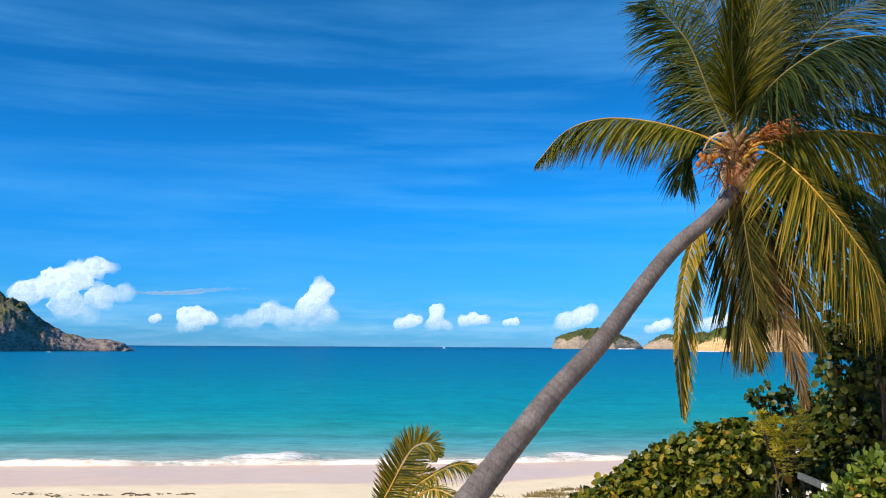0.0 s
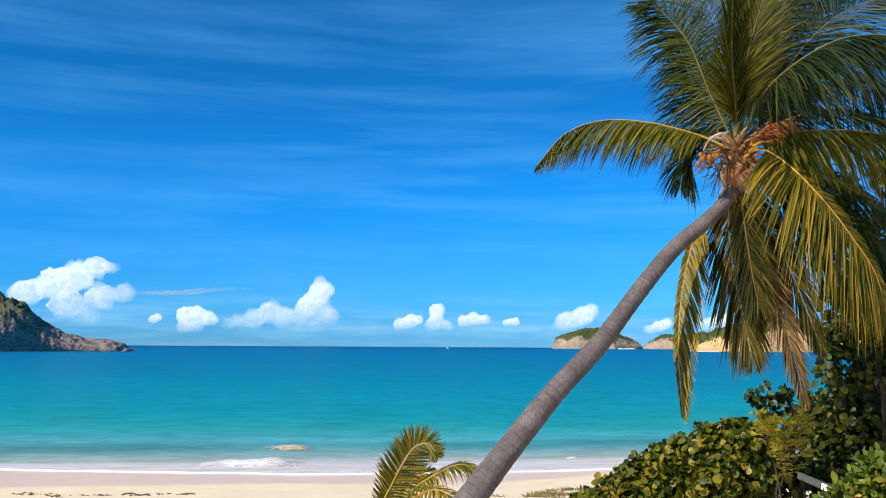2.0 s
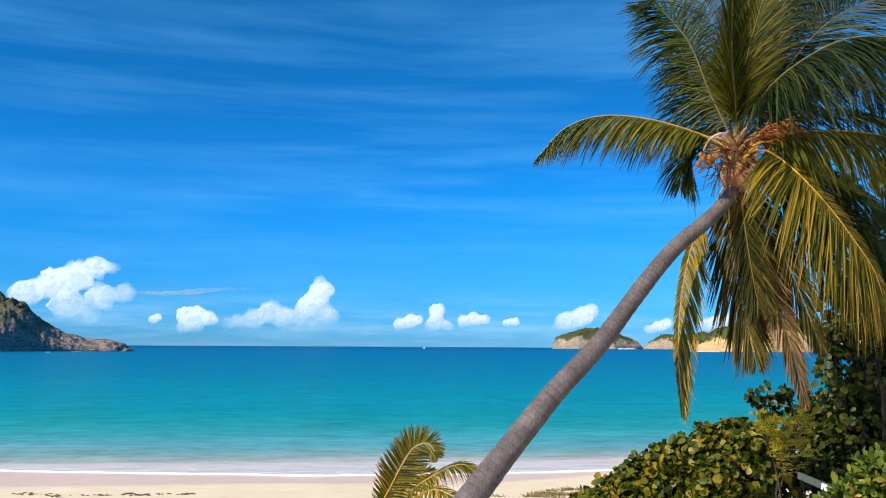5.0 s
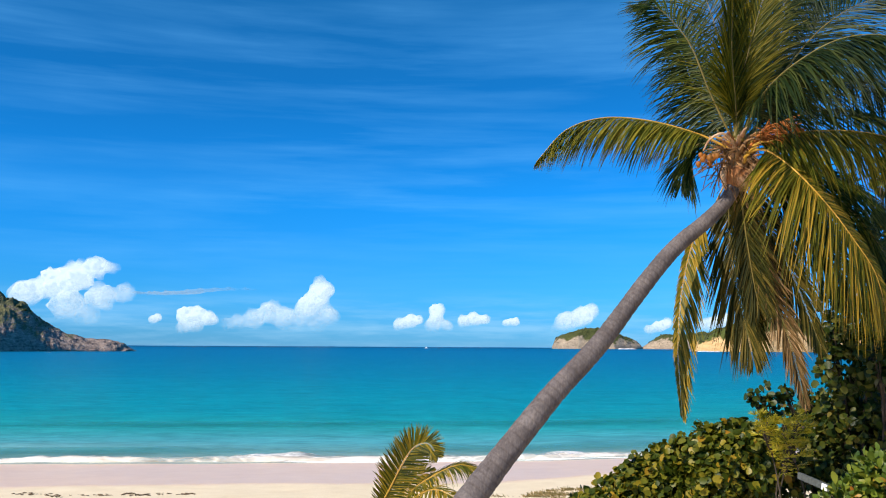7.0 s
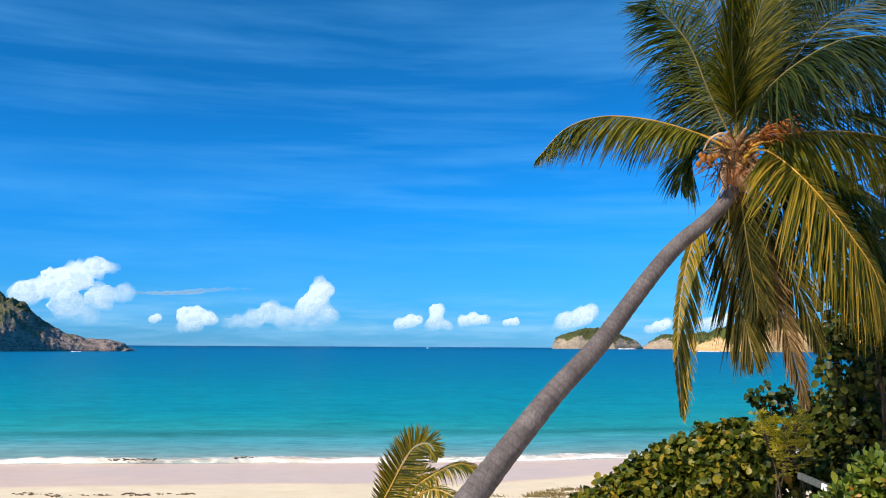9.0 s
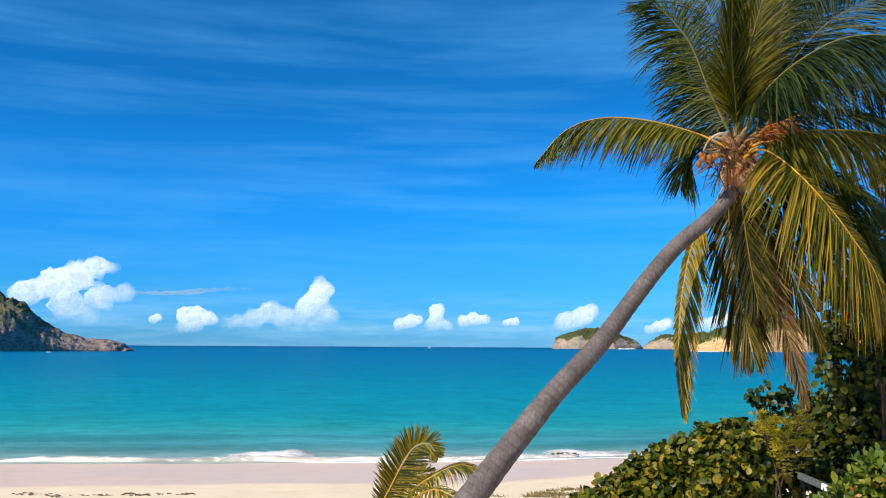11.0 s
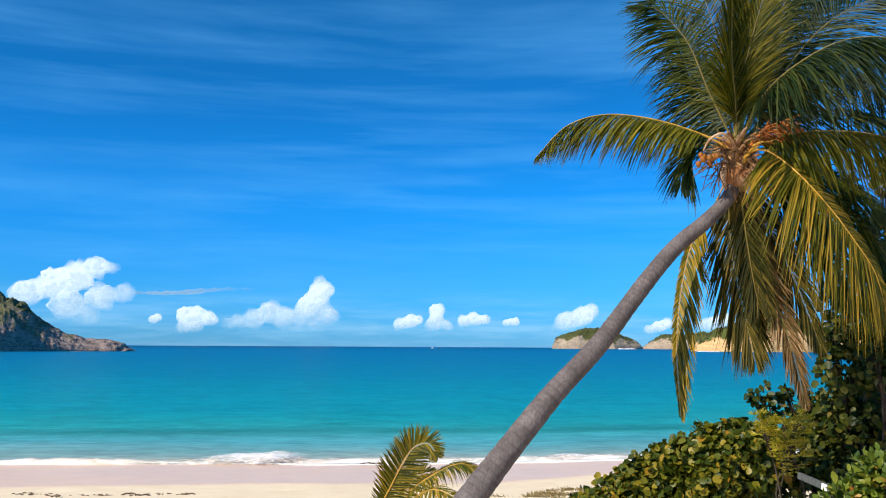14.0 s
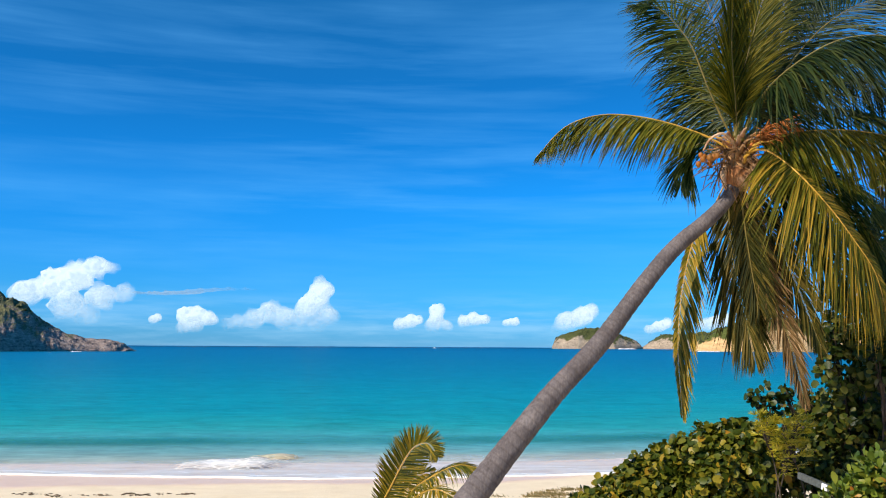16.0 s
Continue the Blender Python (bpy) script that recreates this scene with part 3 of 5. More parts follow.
def keep_largest(me):
    """Drops stray shreds, so that a cloud is one body."""
    bm = bmesh.new()
    bm.from_mesh(me)
    left, best = set(bm.verts), []
    while left:
        stack, body = [left.pop()], []
        while stack:
            v = stack.pop()
            body.append(v)
            for e in v.link_edges:
                w = e.other_vert(v)
                if w in left:
                    left.discard(w)
                    stack.append(w)
        if len(body) > len(best):
            best = body
    keep = set(best)
    bmesh.ops.delete(bm, geom=[v for v in bm.verts if v not in keep], context="VERTS")
    bm.to_mesh(me)
    bm.free()


def build_cloud(lobes, label, seed, flat=1.0):
    """Heaped lobes with smaller heads budding from them, over a flat thin base."""
    rng = random.Random(seed)
    low = min(p[2] for p, r in lobes) - 20
    base = Vector((lobes[0][0][0], lobes[0][0][1], low))
    bm = bmesh.new()
    for p, r in lobes:
        lump(bm, Vector(p) - base, r * 1.15, (1.1 / flat, 0.7, 0.85 * flat), 3)
        for _ in range(14):
            d = Vector((rng.gauss(0, 1), rng.gauss(0, 0.8) - 0.5, rng.gauss(0.35, 0.8))).normalized()
            q = Vector(p) + Vector((d.x, d.y, d.z * flat)) * r * 0.92 - base
            s = r * rng.uniform(0.22, 0.5)
            lump(bm, q, s, (1, 1, 0.9 * flat), 2)
            for _ in range(3):
                e = (d + Vector((rng.gauss(0, .6), rng.gauss(0, .6), rng.gauss(0, .6)))).normalized()
                lump(bm, q + e * s * 0.9, s * rng.uniform(0.25, 0.5), (1, 1, 1), 1)
    ob = part("cloud", bm, CLOUD if flat == 1.0 else CLOUD_THIN, at=base)
    re = ob.modifiers.new("merge", "REMESH")
    re.mode, re.voxel_size, re.use_smooth_shade = "VOXEL", 5.0, True
    tex = bpy.data.textures.new("billow", "CLOUDS")
    tex.noise_scale, tex.noise_depth = 46.0, 3
    di = ob.modifiers.new("billow", "DISPLACE")
    di.texture, di.strength, di.mid_level = tex, 15.0 * flat, 0.5
    fine = bpy.data.textures.new("fray", "CLOUDS")
    fine.noise_scale, fine.noise_depth = 20.0, 3
    dj = ob.modifiers.new("fray", "DISPLACE")
    dj.texture, dj.strength, dj.mid_level = fine, 6.0 * flat, 0.5
    ev = ob.modifiers.new("soften", "SMOOTH")
    ev.factor, ev.iterations = 0.5, 9
    # how thick the vapour is along y, roughly the camera's view, decides how soft each part looks
    me = bpy.data.meshes.new_from_object(ob.evaluated_get(bpy.context.evaluated_depsgraph_get()))
    ob.modifiers.clear()
    ob.data = me
    keep_largest(me)
    co = np.empty(len(me.vertices) * 3)
    me.vertices.foreach_get("co", co)
    co = co.reshape(-1, 3)
    cell = 5.0
    ij = ((co[:, (0, 2)] - co[:, (0, 2)].min(axis=0)) / cell).astype(int) + 8
    shape = tuple(ij.max(axis=0) + 9)
    near, far = np.full(shape, 1e9), np.full(shape, -1e9)
    np.minimum.at(near, (ij[:, 0], ij[:, 1]), co[:, 1])
    np.maximum.at(far, (ij[:, 0], ij[:, 1]), co[:, 1])
    deep = np.clip(far - near, 0, 150)
    for _ in range(7):
        for axis in (0, 1):
            deep = (np.roll(deep, 1, axis) + np.roll(deep, -1, axis) + deep) / 3
    lay = me.attributes.new("thickness", "FLOAT", "POINT")
    lay.data.foreach_set("value", np.clip(deep[ij[:, 0], ij[:, 1]] / (0.8 * deep.max()), 0, 1).astype(np.float32))
    return tagged(ob, label, "cloud", "cumulus over the horizon")


# ---------------------------------------------------------------- palms


def leaflet(bm, at, way, normal, length, width, droop, curl):
    """One narrow folded blade."""
    side = way.cross(normal).normalized()
    last = None
    for k, (u, w) in enumerate(((0.0, 0.45), (0.25, 1.0), (0.55, 0.9), (0.8, 0.6), (1.0, 0.06))):
        p = at + way * (length * u) + Vector((0, 0, -1)) * (droop * length * u * u) + side * (curl * length * u * u)
        d = side * (width * w * 0.5)
        lift = normal * (width * w * 0.22)
        row = (bm.verts.new(p - d), bm.verts.new(p - lift), bm.verts.new(p + d))
        if last:
            bm.faces.new((last[0], last[1], row[1], row[0]))
            bm.faces.new((last[1], last[2], row[2], row[1]))
        last = row


def build_frond(parent, pts, seed, mat, stalk, face=(0, 0, 1), length=0.62, sides=(1, 1), droop=0.25, n=180, start=0.12, thick=0.017, width=0.024, open_deg=(68, 28), lift=0.15, at=(0, 0, 0), label="", jitter=1.0):
    near_droop, tip_droop = droop if isinstance(droop, tuple) else (droop, droop)
    rng = random.Random(seed)
    bm = bmesh.new()
    line = spline(pts, n)
    face = Vector(face)
    for i in range(int(n * start), n + 1):
        s = i / n
        t = (line[min(i + 1, n)] - line[max(i - 1, 0)]).normalized()
        side = t.cross(face).normalized()
        nor = side.cross(t).normalized()
        e = (s - start) / (1 - start)
        prof = min(1.0, 0.55 + 2.2 * e) * (1.0 if e < 0.55 else 1 - 0.82 * max(0.0, (e - 0.55) / 0.45) ** 1.4)
        ang = radians(open_deg[0] + (open_deg[1] - open_deg[0]) * max(0.0, e) ** 1.3)
        for sg, k in ((-1, sides[0]), (1, sides[1])):
            if k <= 0 or rng.random() < 0.03:
                continue
            a = ang + rng.gauss(0, 0.07 * jitter)
            way = (t * math.cos(a) + side * (sg * math.sin(a)) + nor * (lift * (1 - 0.6 * e) + rng.gauss(0, 0.09 * jitter))).normalized()
            tear = rng.uniform(0.45, 0.8) if rng.random() < 0.10 else 1.0
            leaflet(bm, line[i] + side * sg * thick * 0.6, way, nor, length * k * prof * rng.uniform(0.88, 1.08) * tear, width * rng.uniform(0.8, 1.15), (near_droop + (tip_droop - near_droop) * max(0.0, e)) * rng.uniform(0.6, 1.5), rng.gauss(0, 0.05))
    ob = part("frond", bm, mat, parent, label, at, smooth=False)
    bm = bmesh.new()
    tube(bm, line, [thick * (1.0 - 0.86 * (i / n) ** 0.8) * (1.9 if i < 3 else 1.0) for i in range(n + 1)], 6)
    part("stalk", bm, stalk, ob)
    return ob


CROWN = Vector((3.45, 10, 8.79))
FRONDS = {}


def build_palm():
    foot = Vector((-0.39, 8.95, 4.14))
    foot.z = beach_height(foot.x, foot.y) - 0.05
    palm = tagged(new("palm_tree"), "leaning coconut palm with a bent grey trunk and ragged crown", "palm tree")
    palm.location = foot
    # trunk
    course = [foot, (-0.23, 9, 4.32), (0.3, 9.2, 4.94), (0.68, 9.3, 5.4), (1.18, 9.45, 5.98), (1.54, 9.55, 6.34), (1.77, 9.6, 6.59), (2.02, 9.67, 6.9), (2.275, 9.73, 7.22), (2.545, 9.8, 7.53), (2.77, 9.85, 7.74), (2.98, 9.88, 7.905), (3.18, 9.92, 8.085), (3.335, 9.97, 8.27), (3.42, 10, 8.47), (3.45, 10, 8.64)]
    girth = [0.22, 0.17, 0.147, 0.135, 0.121, 0.112, 0.106, 0.100, 0.098, 0.094, 0.090, 0.087, 0.083, 0.083, 0.088, 0.10]
    n = 330
    line = [p - foot for p in spline(course, n)]
    rad = []
    for i in range(n + 1):
        u = i / n
        r = lerp_table(u, [(k / 15, g) for k, g in enumerate(girth)])
        rad.append(r * (1 + 0.012 * (1 if (i % 6) < 4 else -1) + 0.035 * noise.noise(Vector((u * 22, 0, 0)))))
    bm = bmesh.new()
    tube(bm, line, rad, 20)
    lay = bm.verts.layers.float_vector.new("along")
    bm.verts.ensure_lookup_table()
    for k, v in enumerate(bm.verts):
        v[lay] = ((k // 20) / n, 0, 0)
    part("trunk", bm, BARK, palm, "grey ringed bark")
    c = CROWN - foot
    # fibrous heart and the old leaf bases round it
    bm = bmesh.new()
    tube(bm, [c + Vector((-0.02, 0, -0.46)), c + Vector((-0.01, 0, -0.40)), c + Vector((0.0, 0, -0.30)), c + Vector((0.0, 0, -0.18)), c + Vector((0.01, 0, 0.0)), c + Vector((0.03, 0, 0.22))], [0.10, 0.125, 0.13, 0.125, 0.10, 0.05], 16)
    for v in bm.verts:
        v.co += Vector((noise.noise(v.co * 9), noise.noise(v.co * 9 + Vector((4, 0, 0))), 0)) * 0.05
    part("crown_heart", bm, FIBRE, palm, "brown fibrous crown heart")
    rng = random.Random(4)
    for k in range(38):
        a = k * 2.4
        r = Vector((math.cos(a), math.sin(a), 0))
        b0 = c + r * 0.09 + Vector((0, -0.02, -0.20 + 0.009 * k))
        b1 = b0 + r * 0.11 + Vector((0, -0.03, 0.07))
        b2 = b1 + r * rng.uniform(0.06, 0.26) + Vector((0, 0, rng.uniform(-0.06, 0.08)))
        bm = bmesh.new()
        tube(bm, spline([b0, b1, b2], 6), [0.026, 0.024, 0.019, 0.014, 0.011, 0.008, 0.004], 6)
        for v in bm.verts:
            v.co += Vector((noise.noise(v.co * 14), noise.noise(v.co * 14 + Vector((3, 0, 0))), noise.noise(v.co * 14 + Vector((0, 5, 0))))) * 0.018
        part("leaf_base", bm, (SHEATH, COLLAR, RACHIS, FIBRE)[k % 4], palm)
    # the sawn ring of orange fibre under the lowest leaf bases
    bm = bmesh.new()
    tube(bm, [c + Vector((-0.02, -0.01, z)) for z in (-0.44, -0.40, -0.33, -0.26, -0.20)], [0.115, 0.148, 0.165, 0.168, 0.14], 18)
    for v in bm.verts:
        v.co += Vector((noise.noise(v.co * 12), noise.noise(v.co * 12 + Vector((4, 0, 0))), noise.noise(v.co * 9) * 0.8)) * 0.03
    part("fibre_collar", bm, COLLAR, palm, "orange brown fibrous collar")
    # pale dry boots clasping the trunk below the heart
    for dx, dy in ((-0.15, -0.05), (0.12, -0.10)):
        bm = bmesh.new()
        p = c + Vector((dx, dy, -0.16))
        tube(bm, spline([p, p + Vector((dx * 0.35, dy * 0.3, -0.16)), p + Vector((dx * 0.1, dy * 0.1, -0.34))], 6), [0.03, 0.042, 0.045, 0.04, 0.03, 0.02, 0.008], 6)
        part("leaf_boot", bm, SHEATH, palm)
    # hanging fibre shreds
    bm = bmesh.new()
    for k in range(170):
        a = rng.uniform(0, 6.28)
        p = c + Vector((math.cos(a) * 0.15 + 0.04, math.sin(a) * 0.15, rng.uniform(-0.3, 0.05)))
        q = p + Vector((rng.gauss(0.08, 0.1), rng.gauss(-0.05, 0.1), -rng.uniform(0.1, 0.5)))
        tube(bm, [p, (p + q) / 2 + Vector((rng.gauss(0, .04), rng.gauss(0, .04), 0)), q], 0.0045, 3)
    tagged(part("frayed_fibre", bm, FIBRE, palm, "frayed hanging fibre"), kind="stuff")
    # flower stalks, old and rusty
    for k, (dx, dz, m) in enumerate(((0.55, 0.22, RUST), (0.42, 0.30, RUST), (0.50, 0.08, RUST), (-0.26, -0.38, TAN), (-0.34, -0.24, TAN), (0.3, 0.12, RUST))):
        bm = bmesh.new()
        p = c + Vector((0.06 if dx > 0 else -0.08, -0.14, -0.02))
        q = p + Vector((dx, -0.12, dz))
        mid = (p + q) / 2 + Vector((0, 0, 0.10))
        main = spline([p, mid, q], 12)
        tube(bm, main, [0.02 - 0.001 * i for i in range(13)], 5)
        for i in range(4, 13):
            for _ in range(4):
                d = Vector((rng.gauss(dx, 0.35), rng.gauss(-0.1, 0.3), rng.gauss(-0.1, 0.3))).normalized()
                tube(bm, [main[i], main[i] + d * 0.1, main[i] + d * 0.2 + Vector((0, 0, -0.04))], 0.006, 3)
        part("flower_stalk", bm, m, palm)
    # coconuts on their bent stalk
    bunch = c + Vector((-0.48, -0.36, -0.18))
    bm = bmesh.new()
    tube(bm, spline([c + Vector((-0.08, -0.16, 0.03)), c + Vector((-0.3, -0.42, 0.1)), c + Vector((-0.46, -0.45, 0.03)), c + Vector((-0.54, -0.44, -0.1))], 14), [0.022 - 0.001 * i for i in range(15)], 6)
    part("fruit_stalk", bm, SHEATH, palm)
    for dx, dy, dz, r in ((-0.07, -0.05, -0.01, 0.045), (0.02, -0.09, 0.0, 0.047), (0.09, -0.05, 0.02, 0.044), (-0.12, 0.02, -0.07, 0.042), (-0.02, 0.06, 0.05, 0.042), (-0.09, -0.02, 0.06, 0.038), (0.05, 0.02, -0.06, 0.04), (0.13, -0.1, 0.03, 0.038)):
        bm = bmesh.new()
        lump(bm, bunch + Vector((dx, dy, dz)) * 0.75, r * 0.8, (0.92, 0.92, 1.12), 2, 0.08, 1.5)
        part("coconut", bm, NUT, palm)
    # fronds: course from the heart outwards
    def grow(key, pts, seed, mat, stalk, **kw):
        FRONDS[key] = build_frond(palm, [Vector(p) for p in pts], seed, mat, stalk, at=c, **kw)
    cam_side = (0, -1, 0.25)
    grow("left", [(-0.07, 0, 0.01), (-0.41, 0.08, 0.21), (-0.98, 0.2, 0.41), (-1.53, 0.3, 0.47), (-1.97, 0.38, 0.33), (-2.32, 0.4, -0.05)], 1, FROND_OLIVE, RACHIS, length=0.60, droop=(0.4, 0.1), lift=-0.8, open_deg=(70, 20), start=0.2, jitter=0.8, n=300, width=0.019)
    grow("left_low", [(-0.07, 0.1, 0), (-0.31, 0.3, 0.16), (-0.48, 0.4, 0.04), (-0.56, 0.45, -0.36)], 2, FROND_GREEN, RACHIS_OLIVE, face=(-0.3, -0.6, 0.6), length=0.46, droop=0.6, n=130, width=0.016)
    grow("left_up", [(-0.04, 0, 0.09), (-0.18, 0, 0.4), (-0.33, 0.0, 0.75), (-0.49, 0.05, 1.24), (-0.64, 0.1, 1.52), (-0.88, 0.1, 1.76), (-1.15, 0.1, 1.80)], 3, FROND_GREEN, RACHIS_OLIVE, face=(-0.55, -0.35, 0.8), length=0.70, droop=(0.95, 0.12), lift=-0.05, jitter=1.3, n=190, width=0.018, open_deg=(72, 34))
    # inner, back and upper right fronds take the leaf colour darkened for shade
    grow("left_back", [(0, 0.1, 0.15), (-0.1, 0.4, 0.93), (-0.26, 0.8, 1.79), (-0.56, 1, 2.29), (-0.88, 1.1, 2.14)], 4, FROND_SHADED, RACHIS_OLIVE, face=(-0.6, -0.6, 0.5), length=0.75, droop=0.1, n=80, width=0.015)
    grow("left_fill", [(-0.05, 0.25, 0.1), (-0.2, 0.45, 0.6), (-0.36, 0.6, 1.1), (-0.5, 0.7, 1.65)], 29, FROND_SHADED, RACHIS_OLIVE, face=(-0.35, -1, 0.2), length=0.62, droop=0.55, n=170, width=0.022)
    grow("top_a", [(-0.02, 0, 0.16), (-0.08, 0, 0.8), (-0.21, 0.1, 1.6), (-0.39, 0.3, 2.4)], 5, FROND_SPEAR, RACHIS_OLIVE, face=(-0.35, -1, 0.1), length=0.75, droop=0.12, width=0.014, n=100)
    grow("top_b", [(-0.01, -0.05, 0.14), (-0.02, -0.2, 0.67), (0.1, -0.3, 1.25), (0.33, -0.3, 2)], 6, FROND_SPEAR, RACHIS_OLIVE, face=(-0.2, -1, 0.2), length=0.72, droop=0.15, open_deg=(42, 16), width=0.017)
    grow("spear", [(-0.04, -0.1, 0.1), (-0.1, -0.25, 0.59), (-0.15, -0.35, 1.16), (-0.11, -0.4, 1.88)], 7, FROND_SPEAR, RACHIS_OLIVE, face=(0.6, -1, 0.1), length=0.7, droop=0.05, open_deg=(30, 12), n=150, width=0.020)
    grow("top_c", [(0.07, 0.1, 0.18), (0.51, 0.4, 1), (1.05, 0.7, 1.84), (1.67, 0.9, 2.61)], 8, FROND_SHADED, RACHIS_OLIVE, face=(-0.3, -1, 0.4), length=0.8, droop=0.12, width=0.017)
    grow("right_up", [(0.01, -0.1, 0.1), (0.06, -0.5, 0.42), (0.24, -0.8, 0.67), (0.58, -1.1, 0.88), (0.9, -1.25, 0.94), (1.2, -1.4, 0.84), (1.53, -1.4, 0.56)], 9, FROND_SHADED, RACHIS_OLIVE, face=(0.1, -0.45, 1), length=0.85, droop=(0.7, 0.35), lift=-0.4, jitter=1.6, n=230, width=0.02)
    grow("right_mid", [(0.1, 0.1, 0.13), (0.67, 0.4, 0.64), (1.33, 0.6, 0.99), (1.94, 0.7, 1.03), (2.48, 0.8, 0.69)], 10, FROND_SHADED, RACHIS_OLIVE, length=0.8, droop=0.55, width=0.017)
    grow("right_mid_b", [(0.13, 0.2, 0.16), (0.74, 0.4, 0.79), (1.36, 0.5, 1.25), (2, 0.5, 1.37), (2.55, 0.5, 1.12)], 20, FROND_SHADED, RACHIS_OLIVE, face=(0, -0.5, 1), length=0.95, droop=0.4, width=0.017)
    grow("top_d", [(0.09, 0.2, 0.2), (0.43, 0.5, 1.1), (0.91, 0.8, 2.1), (1.44, 1, 3.04)], 21, FROND_SHADED, RACHIS_OLIVE, face=(-0.1, -1, 0.3), length=0.9, droop=0.2, width=0.017)
    grow("top_e", [(0.04, 0.1, 0.16), (0.23, 0.2, 0.87), (0.53, 0.3, 1.54), (0.9, 0.3, 2.19)], 22, FROND_SHADED, RACHIS_OLIVE, face=(0.2, -1, 0.5), length=0.7, n=110, droop=0.35, width=0.017)
    grow("right_fill", [(0.21, 0.4, 0.18), (1.01, 0.9, 0.79), (1.77, 1.1, 1), (2.48, 1.2, 0.88), (3.04, 1.3, 0.52)], 23, FROND_GREEN, RACHIS_OLIVE, face=(0.1, -1, 0.4), length=0.85, droop=0.3, n=64)
    grow("right_far", [(0.15, 0.2, 0.12), (0.84, 0.5, 0.52), (1.53, 0.7, 0.7), (2.18, 0.8, 0.54), (2.71, 0.9, 0.06)], 24, FROND_GREEN, RACHIS_OLIVE, face=(0.1, -0.4, 1), length=0.85, droop=0.6)
    grow("top_right", [(0.07, 0.1, 0.16), (0.55, 0.2, 0.87), (1.15, 0.3, 1.58), (1.72, 0.3, 1.94), (2.28, 0.3, 1.98)], 25, FROND_SHADED, RACHIS_OLIVE, face=(-0.1, -0.8, 0.6), length=0.85, droop=0.2, width=0.017)
    grow("right_back_b", [(0.16, 0.2, -0.05), (0.92, 0.4, -0.1), (1.57, 0.5, -0.32), (2.15, 0.6, -0.79)], 26, FROND_GREEN, RACHIS_OLIVE, face=(0.2, -0.6, 0.8), length=0.8, droop=0.45)
    grow("right_back_c", [(0.21, 0.3, -0.08), (0.88, 0.5, -0.32), (1.52, 0.6, -0.86), (2.02, 0.7, -1.62)], 27, FROND_GREEN, RACHIS_OLIVE, face=(0.3, -0.9, 0.5), length=0.75, droop=0.3)
    grow("right", [(0.06, -0.05, 0.03), (0.42, -0.2, 0.14), (0.92, -0.4, 0.15), (1.44, -0.5, 0.07), (1.93, -0.6, -0.17)], 11, FROND_OLIVE, RACHIS, length=0.66, droop=0.5, lift=-0.8, n=240, width=0.02)
    grow("right_low", [(0.05, -0.15, -0.07), (0.14, -0.3, -0.05), (0.26, -0.45, -0.15), (0.43, -0.7, -0.43), (0.7, -0.8, -0.81), (0.95, -0.8, -1.17), (1.17, -0.75, -1.5), (1.3, -0.7, -1.95)], 12, FROND_YELLOW, RACHIS, face=(0.35, -0.9, 0.35), length=0.95, sides=(0.25, 1.0), droop=(0.42, 0.25), open_deg=(74, 26), lift=-0.05, start=0.22, jitter=0.8, width=0.021, n=270, label="golden green drooping frond")
    grow("right_back", [(0.16, 0.2, -0.07), (0.82, 0.5, -0.11), (1.52, 0.7, -0.49), (2.03, 0.8, -1.05), (2.33, 0.9, -1.75)], 13, FROND_GREEN, RACHIS_OLIVE, face=(0.3, -0.7, 0.6), length=0.75, droop=0.5)
    grow("right_back_low", [(0.19, 0.3, -0.12), (0.71, 0.6, -0.37), (1.21, 0.7, -0.99), (1.57, 0.8, -1.75)], 14, FROND_SHADED, RACHIS_OLIVE, face=(0.4, -0.8, 0.4), length=0.7, droop=0.4)
    grow("down_a", [(0.02, 0.2, -0.17), (-0.01, 0.35, -0.63), (0.04, 0.4, -1.31), (0.15, 0.4, -1.92), (0.23, 0.35, -2.45)], 15, FROND_UNDER, RACHIS_OLIVE, face=(-0.3, -1, 0), length=0.55, droop=0.5, open_deg=(38, 16), start=0.15, n=190, width=0.02)
    grow("down_b", [(0.07, 0.1, -0.19), (0.2, 0.2, -0.79), (0.39, 0.2, -1.52), (0.59, 0.15, -2.25), (0.72, 0.1, -2.95)], 16, FROND_DRY, RACHIS_OLIVE, face=(0.2, -1, 0), length=0.36, droop=0.35, open_deg=(38, 16), start=0.2, n=130, label="withering brown frond hanging straight down")
    grow("down_c", [(0.13, 0.2, -0.17), (0.38, 0.3, -0.7), (0.71, 0.35, -1.38), (1.02, 0.3, -2.31)], 17, FROND_UNDER, RACHIS_OLIVE, face=(0.3, -1, 0.1), length=0.5, droop=0.5, open_deg=(40, 16), start=0.15, width=0.02)
    grow("down_d", [(-0.01, 0, -0.22), (0.07, 0.05, -0.88), (0.17, 0.1, -1.53), (0.23, 0.1, -1.85)], 18, FROND_UNDER, RACHIS_OLIVE, face=(0.0, -1, 0), length=0.42, droop=0.3, open_deg=(40, 16), start=0.12, n=130, width=0.02)
    grow("down_e", [(0.06, 0.15, -0.2), (0.2, 0.32, -0.85), (0.38, 0.38, -1.4), (0.45, 0.38, -1.8)], 28, FROND_UNDER, RACHIS_OLIVE, face=(0.1, -1, 0), length=0.5, droop=0.5, open_deg=(38, 16), start=0.12, n=120, width=0.02)
